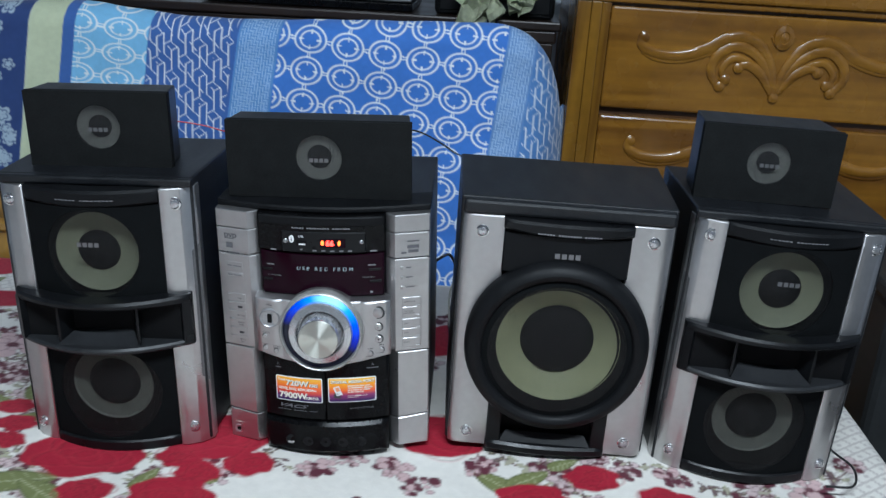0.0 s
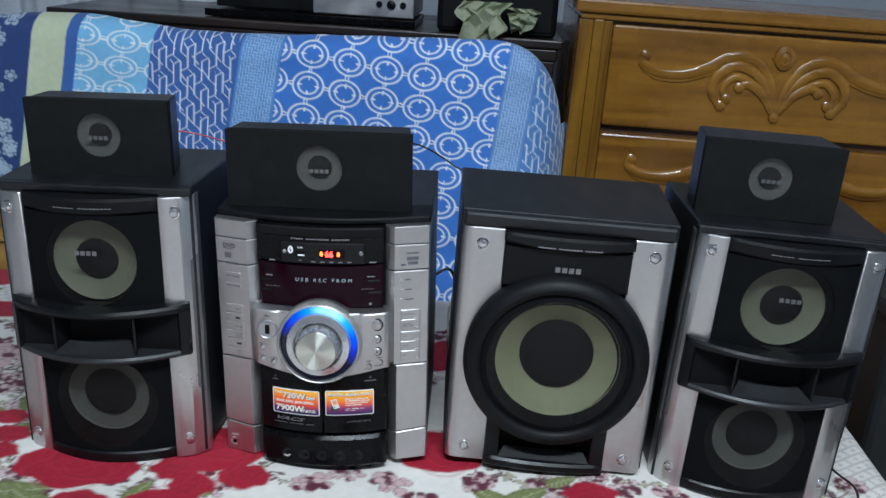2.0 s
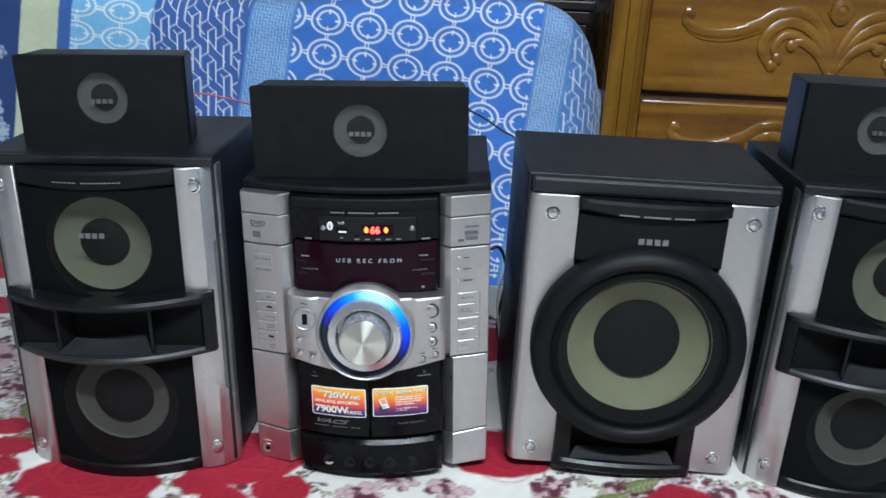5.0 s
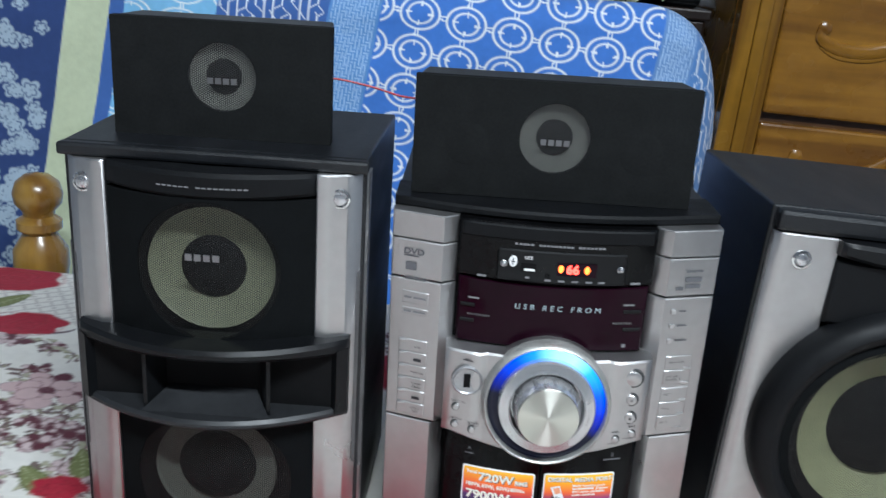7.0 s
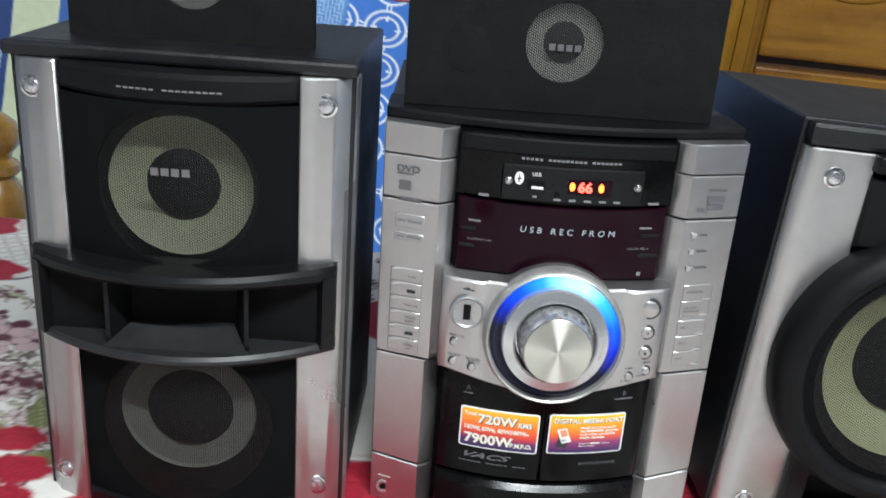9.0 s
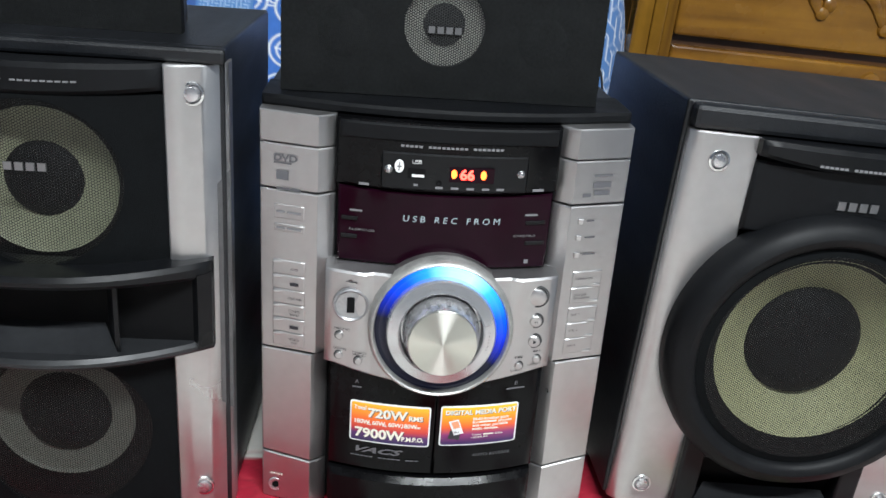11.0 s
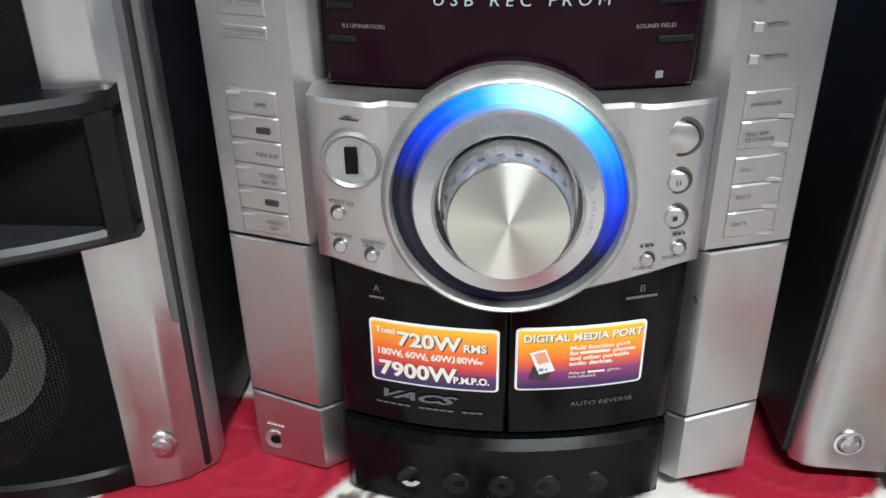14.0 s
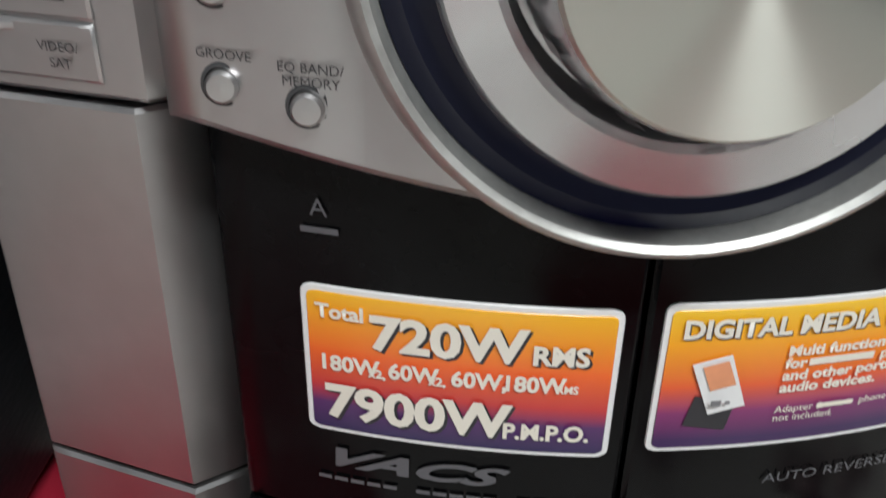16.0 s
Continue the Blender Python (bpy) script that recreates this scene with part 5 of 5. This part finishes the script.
    part("dial_bezel", turned([(0.0506, 0.008), (0.0504, 0.0002), (0.0497, -0.0018), (0.0488, -0.0034), (0.0478, -0.0040), (0.0468, -0.0032), (0.0461, -0.0005), (0.0458, 0.003)]), M_WORN, plate, "worn silver bezel round the dial", True)
    part("light_channel", turned([(0.0461, 0.0022), (0.0430, 0.0012), (0.0380, 0.0012), (0.0370, 0.0018)]), M_GLOSS, plate, "dark glossy light ring", True)
    part("light_arc", turned([(0.0380, 0.0008), (0.0428, -0.0006), (0.0458, 0.0006)], 120), M_BLUE, plate, "light ring lit blue over its upper part", True)
    part("dial_ring", turned([(0.0382, 0.002), (0.0380, -0.0050), (0.0369, -0.0066), (0.0300, -0.0080), (0.0288, -0.0070), (0.0284, 0.001)]), M_SIL2, plate, "flat silver dial ring", True)
    part("knob_well", turned([(0.0290, -0.0066), (0.0276, 0.001), (0.0, 0.001)], 64), M_SIL2, plate, "silver well of the knob", True)
    knob = part("knob", turned([(0.0266, -0.002), (0.0262, -0.008), (0.0246, -0.0165), (0.0234, -0.0200)]), M_SIL2, plate, "polished volume knob", True)
    part("knob_face", turned([(0.0235, -0.0199), (0.0229, -0.0209), (0.0, -0.0221)]), M_BRUSH, knob, "spun metal knob face", True)
    for k in range(22):
        a = 2 * math.pi * k / 22
        bm = bmesh.new()
        c, s = math.cos(a), math.sin(a)
        for q, w in ((0.0263, 0.0024),):
            v = [bm.verts.new((CX + q * c - s * w * e, Y0 + y, CZ + q * s + c * w * e)) for e, y in ((-0.6, -0.0095), (0.6, -0.0095), (0.6, -0.0158), (-0.6, -0.0158))]
            for vv in v[2:]:
                vv.co.x -= 0.0009 * c
                vv.co.z -= 0.0009 * s
            bm.faces.new(v)
        part("knob_facet", leaned(bm), M_DISH if k % 2 else M_SIL2, knob)
    arc_text("OPERATION DIAL", CX, CZ, 0.0322, 116, 4.6, 0.0016, Y0 - 0.0078, M_GREY, plate, LEAN)
    arc_text("MASTER VOLUME", CX, CZ, 0.0322, 38, 4.6, 0.0014, Y0 - 0.0078, M_GREY, plate, LEAN)
    # usb port with its collar
    ux, uz = -0.0622, 0.1845
    u = part("usb_port", lathe(bmesh.new(), [(0.0128, 0.0004), (0.0124, -0.0022), (0.0112, -0.0028), (0.0100, -0.0016), (0.0, -0.0005)], ux, uz, 48, pf(ux)), M_DISH, plate, "round satin metal usb port", True)
    part("usb_opening", box(bmesh.new(), ux - 0.0026, ux + 0.0026, pf(ux) - 0.0019, pf(ux) + 0.002, uz - 0.0058, uz + 0.0058, 0.0004), M_RUB, u, "dark usb slot")
    bars([(ux - 0.004, ux + 0.004, uz + 0.0166, uz + 0.0172), (ux - 0.0022, ux + 0.0008, uz + 0.0178, uz + 0.0183)], pf, M_INK, plate)
    for x, z, rr in ((-0.0696, 0.1594, 0.0027), (-0.0696, 0.1439, 0.0027), (-0.0557, 0.1418, 0.0027), (0.0677, 0.1945, 0.0062), (0.0681, 0.1760, 0.0044), (0.0685, 0.1600, 0.0044), (0.0586, 0.1414, 0.0028), (0.0718, 0.1450, 0.0028)):
        button(x, z, rr, pf, plate)
    for text, x, z in (("PRESET EQ", -0.0680, 0.1638), ("GROOVE", -0.0690, 0.1482), ("EQ BAND/", -0.0550, 0.1474), ("MEMORY", -0.0550, 0.1452), ("TUNING -", 0.0580, 0.1368), ("TUNING +", 0.0705, 0.1402)):
        lettering(text, x, z, 0.0016, pf, M_INK, plate, align="CENTER")
    bars([(0.0672, 0.0677, 0.1750, 0.1770), (0.0685, 0.0690, 0.1750, 0.1770), (0.0675, 0.0695, 0.1590, 0.1610)], lambda x: pf(x) - 0.0022, M_INK, plate)
    bars([(0.0555, 0.0565, 0.1474, 0.1486), (0.0575, 0.0592, 0.1474, 0.1486), (0.0596, 0.0612, 0.1474, 0.1486), (0.0690, 0.0706, 0.1510, 0.1522), (0.0710, 0.0724, 0.1510, 0.1522), (0.0734, 0.0742, 0.1510, 0.1522)], pf, M_INK, plate)

    # cassette doors with their labels
    tf = lambda x: bow(x) + 0.001
    for name, x0, x1 in (("cassette_door", -0.0755, 0.0018), ("cassette_door", 0.0028, 0.0795)):
        part(name, slab(bmesh.new(), span(x0, x1, 12), const(0.0470), lambda x: min(0.1365, dip(x) + 0.004), tf, 0.034, 0.0010), M_GLOSS, t, "gloss black cassette door", True)
    lettering("A", -0.0560, 0.1195, 0.0034, tf, M_DIM, t, align="CENTER")
    lettering("B", 0.0600, 0.1215, 0.0034, tf, M_DIM, t, align="CENTER")
    bars([(-0.0595, -0.0525, 0.1160, 0.1172), (0.0530, 0.0670, 0.1180, 0.1194)], tf, M_DIM, t)
    for x0, x1, z0, z1, ink in ((-0.0604, -0.0014, 0.0711, 0.1053, M_ORANGE), (0.0056, 0.0640, 0.0726, 0.1066, M_ORANGE2)):
        def rounded(a, b, r):
            cuts = [a, a + 0.12 * r, a + 0.35 * r, a + r]
            return cuts + span(a + r, b - r, 9)[1:-1] + [a + b - c for c in reversed(cuts)]

        def corner(a, b, r):
            def inset(x):
                d = max(0.0, r - min(x - a, b - x))
                return r - math.sqrt(max(r * r - d * d, 0.0))
            return inset

        cut, cut2 = corner(x0, x1, 0.0022), corner(x0 + 0.0012, x1 - 0.0012, 0.0014)
        st = part("sticker", slab(bmesh.new(), rounded(x0, x1, 0.0022), lambda x: z0 + cut(x), lambda x: z1 - cut(x), lambda x: tf(x) - 0.0006, 0.0005, 0.0002), M_WHITE, t, "white-edged orange printed sticker", True)
        part("sticker_print", slab(bmesh.new(), rounded(x0 + 0.0012, x1 - 0.0012, 0.0014), lambda x: z0 + 0.0012 + cut2(x), lambda x: z1 - 0.0012 - cut2(x), lambda x: tf(x) - 0.0009, 0.0002, 0.0001), ink, st, "orange to violet printed ground", True)
        ff = lambda x: tf(x) - 0.0009
        if x0 < 0:
            for dx, dz, mat, lift in ((0.0006, -0.0006, M_INK, 0.0003), (0.0, 0.0, M_CREAMP, 0.0006)):
                lettering("720W", -0.0475 + dx, 0.0936 + dz, 0.0072, ff, mat, st, bold=0.0022, squeeze=1.10, raise_by=lift)
                lettering("7900W", -0.0566 + dx, 0.0760 + dz, 0.0076, ff, mat, st, bold=0.0022, squeeze=1.08, raise_by=lift)
                lettering("RMS", -0.0176 + dx, 0.0935 + dz, 0.0040, ff, mat, st, bold=0.0022, raise_by=lift)
            lettering("Total", -0.0575, 0.0990, 0.0030, ff, M_CREAMP, st, bold=0.0012)
            lettering("180W", -0.0575, 0.0872, 0.0034, ff, M_CREAMP, st, bold=0.0012, squeeze=0.95)
            lettering("x2,", -0.0478, 0.0868, 0.0019, ff, M_CREAMP, st, bold=0.0012)
            lettering("60W", -0.0440, 0.0872, 0.0034, ff, M_CREAMP, st, bold=0.0012, squeeze=0.95)
            lettering("x2,", -0.0364, 0.0868, 0.0019, ff, M_CREAMP, st, bold=0.0012)
            lettering("60W,", -0.0322, 0.0872, 0.0034, ff, M_CREAMP, st, bold=0.0012, squeeze=0.95)
            lettering("180W", -0.0228, 0.0872, 0.0034, ff, M_CREAMP, st, bold=0.0012, squeeze=0.95)
            lettering("RMS", -0.0126, 0.0872, 0.0017, ff, M_CREAMP, st, bold=0.0012, squeeze=0.9)
            lettering("P.M.P.O.", -0.0222, 0.0758, 0.0036, ff, M_CREAMP, st, bold=0.002, squeeze=0.92)
        else:
            for dx, dz, mat, lift in ((0.0004, -0.0005, M_INK, 0.0003), (0.0, 0.0, M_CREAMP, 0.0006)):
                lettering("DIGITAL MEDIA PORT", 0.0090 + dx, 0.0998 + dz, 0.0038, ff, mat, st, bold=0.0012, squeeze=1.0, raise_by=lift)
            for text, x, z in (("Multi function port", 0.0298, 0.0948), ("for", 0.0298, 0.0920), ("phones", 0.0492, 0.0920), ("and other portable", 0.0298, 0.0892), ("audio devices.", 0.0298, 0.0864)):
                lettering(text, x, z, 0.0022, ff, M_CREAMP, st, bold=0.001, squeeze=1.12)
            bars([(0.0345, 0.0478, 0.0922, 0.0938), (0.0385, 0.0462, 0.0816, 0.0827)], ff, M_CREAMP, st)
            for text, x, z in (("Adapter &", 0.0298, 0.0815), ("phone", 0.0475, 0.0815), ("not included.", 0.0298, 0.0794)):
                lettering(text, x, z, 0.0016, ff, M_CREAMP, st, squeeze=1.05)
            # the pictured phone on its dark stand
            bm = bmesh.new()
            for pts, off in ((((0.0120, 0.0795), (0.0205, 0.0780), (0.0215, 0.0840), (0.0135, 0.0865)), 0.0003),):
                bm.faces.new([bm.verts.new((x, ff(x) - off, z)) for x, z in pts])
            part("pictured_stand", bm, M_INK, st)
            bm = bmesh.new()
            bm.faces.new([bm.verts.new((x, ff(x) - 0.0006, z)) for x, z in ((0.0165, 0.0822), (0.0235, 0.0840), (0.0190, 0.0960), (0.0118, 0.0940))])
            part("pictured_phone", bm, M_WHITE, st)
            bm = bmesh.new()
            bm.faces.new([bm.verts.new((x, ff(x) - 0.0009, z)) for x, z in ((0.0160, 0.0880), (0.0208, 0.0893), (0.0185, 0.0948), (0.0138, 0.0935))])
            part("pictured_screen", bm, M_PEACH, st)
            bars([(0.0163, 0.0183, 0.0848, 0.0862), (0.0190, 0.0200, 0.0852, 0.0860)], lambda x: ff(x) - 0.0009, M_GREY, st)
    # slanted emblem and small lines under the labels
    lettering("VACS", -0.0590, 0.0622, 0.0046, tf, M_DIM, t, squeeze=2.2, bold=0.001, slant=0.45)
    bars([(-0.0590 + 0.0034 * k, -0.0562 + 0.0034 * k, 0.0580, 0.0590) for k in range(15) if k not in (5, 11)], tf, M_DIM, t)
    lettering("AUTO REVERSE", 0.0315, 0.0625, 0.0024, tf, M_DIM, t, squeeze=1.25)
    # bottom flap with worn sockets
    part("bottom_flap", slab(bmesh.new(), span(-0.0760, 0.0790, 16), lambda x: 0.001, lambda x: 0.0445, lambda x: bow(x) - 0.0045, 0.040, 0.004), M_GLOSS, t, "black flap below the cassette doors", True)
    bf = lambda x: bow(x) - 0.0045
    for k, x in enumerate((-0.043, -0.021, 0.001, 0.023, 0.045)):
        part("mic_socket", lathe(bmesh.new(), [(0.0068, 0.0002), (0.0062, -0.0007), (0.0046, -0.0004), (0.0, 0.0003)], x, 0.0185, 28, bf(x)), M_BLK, t, "", True)
        if k == 0:
            # bare metal where the paint has worn off the first socket
            circle_marks(8, 0.0022, 0.0050, x, 0.0185, 205, 335, bf(x) - 0.0012, M_SIL2, t, "worn_spot")

    # source keys on one column, disc keys on the other
    kf = lambda x: side(x) - 0.0002
    words = ("DVD", "", "TAPE A/B", "TUNER/", "", "VIDEO/")
    for k in range(6):
        z1 = 0.2050 - k * 0.01135
        key = part("source_key", slab(bmesh.new(), span(-0.1188, -0.0955, 5), const(z1 - 0.0108), const(z1), lambda x: kf(x) - 0.0008, 0.004, 0.0006), M_SIL, t, "silver push key", True)
        part("key_nib", box(bmesh.new(), -0.1182, -0.1105, kf(-0.114) - 0.0016, kf(-0.114), z1 - 0.0024, z1 - 0.0006, 0.0004), M_SIL, key)
        if words[k]:
            lettering(words[k], -0.1030, z1 - (0.0052 if k in (3, 5) else 0.0068), 0.0018, lambda x: kf(x) - 0.0008, M_INK, key, align="CENTER")
        if k in (3, 5):
            lettering("BAND" if k == 3 else "SAT", -0.1030, z1 - 0.0082, 0.0018, lambda x: kf(x) - 0.0008, M_INK, key, align="CENTER")
        if k in (1, 4):
            bars([(-0.1063, -0.1000, z1 - 0.0074, z1 - 0.0048)], lambda x: kf(x) - 0.0008, M_INK, key)
    for k in range(5):
        z1 = 0.2065 - k * 0.0128 - (0.003 if k > 1 else 0.0)
        key = part("disc_key", slab(bmesh.new(), span(0.0950, 0.1180, 5), const(z1 - 0.0122), const(z1), lambda x: kf(x) - 0.0008, 0.004, 0.0006), M_SIL, t, "silver push key", True)
        part("key_nib", box(bmesh.new(), 0.1085, 0.1172, kf(0.113) - 0.0016, kf(0.113), z1 - 0.0124, z1 - 0.0104, 0.0004), M_SIL, key)
        for n, text in enumerate((("OPEN/CLOSE",), ("DISC SKIP/", "EX-CHANGE"), ("DISC 1",), ("DISC 2",), ("DISC 3",))[k]):
            lettering(text, 0.0975, z1 - 0.0062 - n * 0.0026, 0.0016, lambda x: kf(x) - 0.0008, M_INK, key)
    for k, z in enumerate((0.2200, 0.2328, 0.2452)):
        part("small_key", box(bmesh.new(), 0.0935, 0.0975, kf(0.0955) - 0.0020, kf(0.0955), z - 0.0020, z + 0.0020, 0.0005), M_SIL, t, "small square key")
        bars([(0.1000, 0.1100 - 0.002 * k, z - 0.0006, z + 0.0006)], kf, M_DIM, t)
    # plates and marks
    for z0, z1 in ((0.2360, 0.2462), (0.2265, 0.2320)):
        fr = part("name_plate", slab(bmesh.new(), span(-0.1175, -0.0965, 5), const(z0), const(z1), lambda x: kf(x) - 0.0005, 0.002, 0.0004), M_SIL, t, "framed silver badge plate", True)
        bars([(-0.1160, -0.1100, (z0 + z1) / 2 - 0.0008, (z0 + z1) / 2 + 0.0008), (-0.1085, -0.0985, (z0 + z1) / 2 - 0.0008, (z0 + z1) / 2 + 0.0008)], lambda x: kf(x) - 0.0005, M_GREY, fr)
    lettering("DVD", -0.1180, 0.2772, 0.0046, kf, M_DIM, t, squeeze=1.2, bold=0.001)
    bars([(-0.1178, -0.1055, 0.2752, 0.2762), (-0.1160, -0.1075, 0.2640, 0.2705), (-0.1160, -0.0990, 0.2570, 0.2584)], kf, M_DIM, t)
    bars([(0.1015, 0.1155, 0.2775, 0.2790), (0.1015, 0.1150, 0.2695, 0.2735), (0.1025, 0.1145, 0.2640, 0.2676), (0.0945, 0.1005, 0.2630, 0.2655)], kf, M_DIM, t)
    return t


M_PEACH = material("peach_print", (0.85, 0.35, 0.18), 0.4, vary=0.1)
M_BRUSH = material("spun_aluminium", (0.66, 0.66, 0.60), 0.30, metal=1.0, vary=0.03, scale=4000)
_b = M_BRUSH.node_tree.nodes["Principled BSDF"]
for _socket in ("Roughness", "Base Color"):
    M_BRUSH.node_tree.links.remove(_b.inputs[_socket].links[0])
_b.inputs["Roughness"].default_value, _b.inputs["Base Color"].default_value = 0.34, (0.68, 0.68, 0.62, 1)
_b.inputs["Anisotropic"].default_value = 0.95
_b.inputs["Anisotropic Rotation"].default_value = 0.25
_tan = M_BRUSH.node_tree.nodes.new("ShaderNodeTangent")
_tan.direction_type, _tan.axis = "RADIAL", "Y"
M_BRUSH.node_tree.links.new(_tan.outputs[0], _b.inputs["Tangent"])
main_unit()
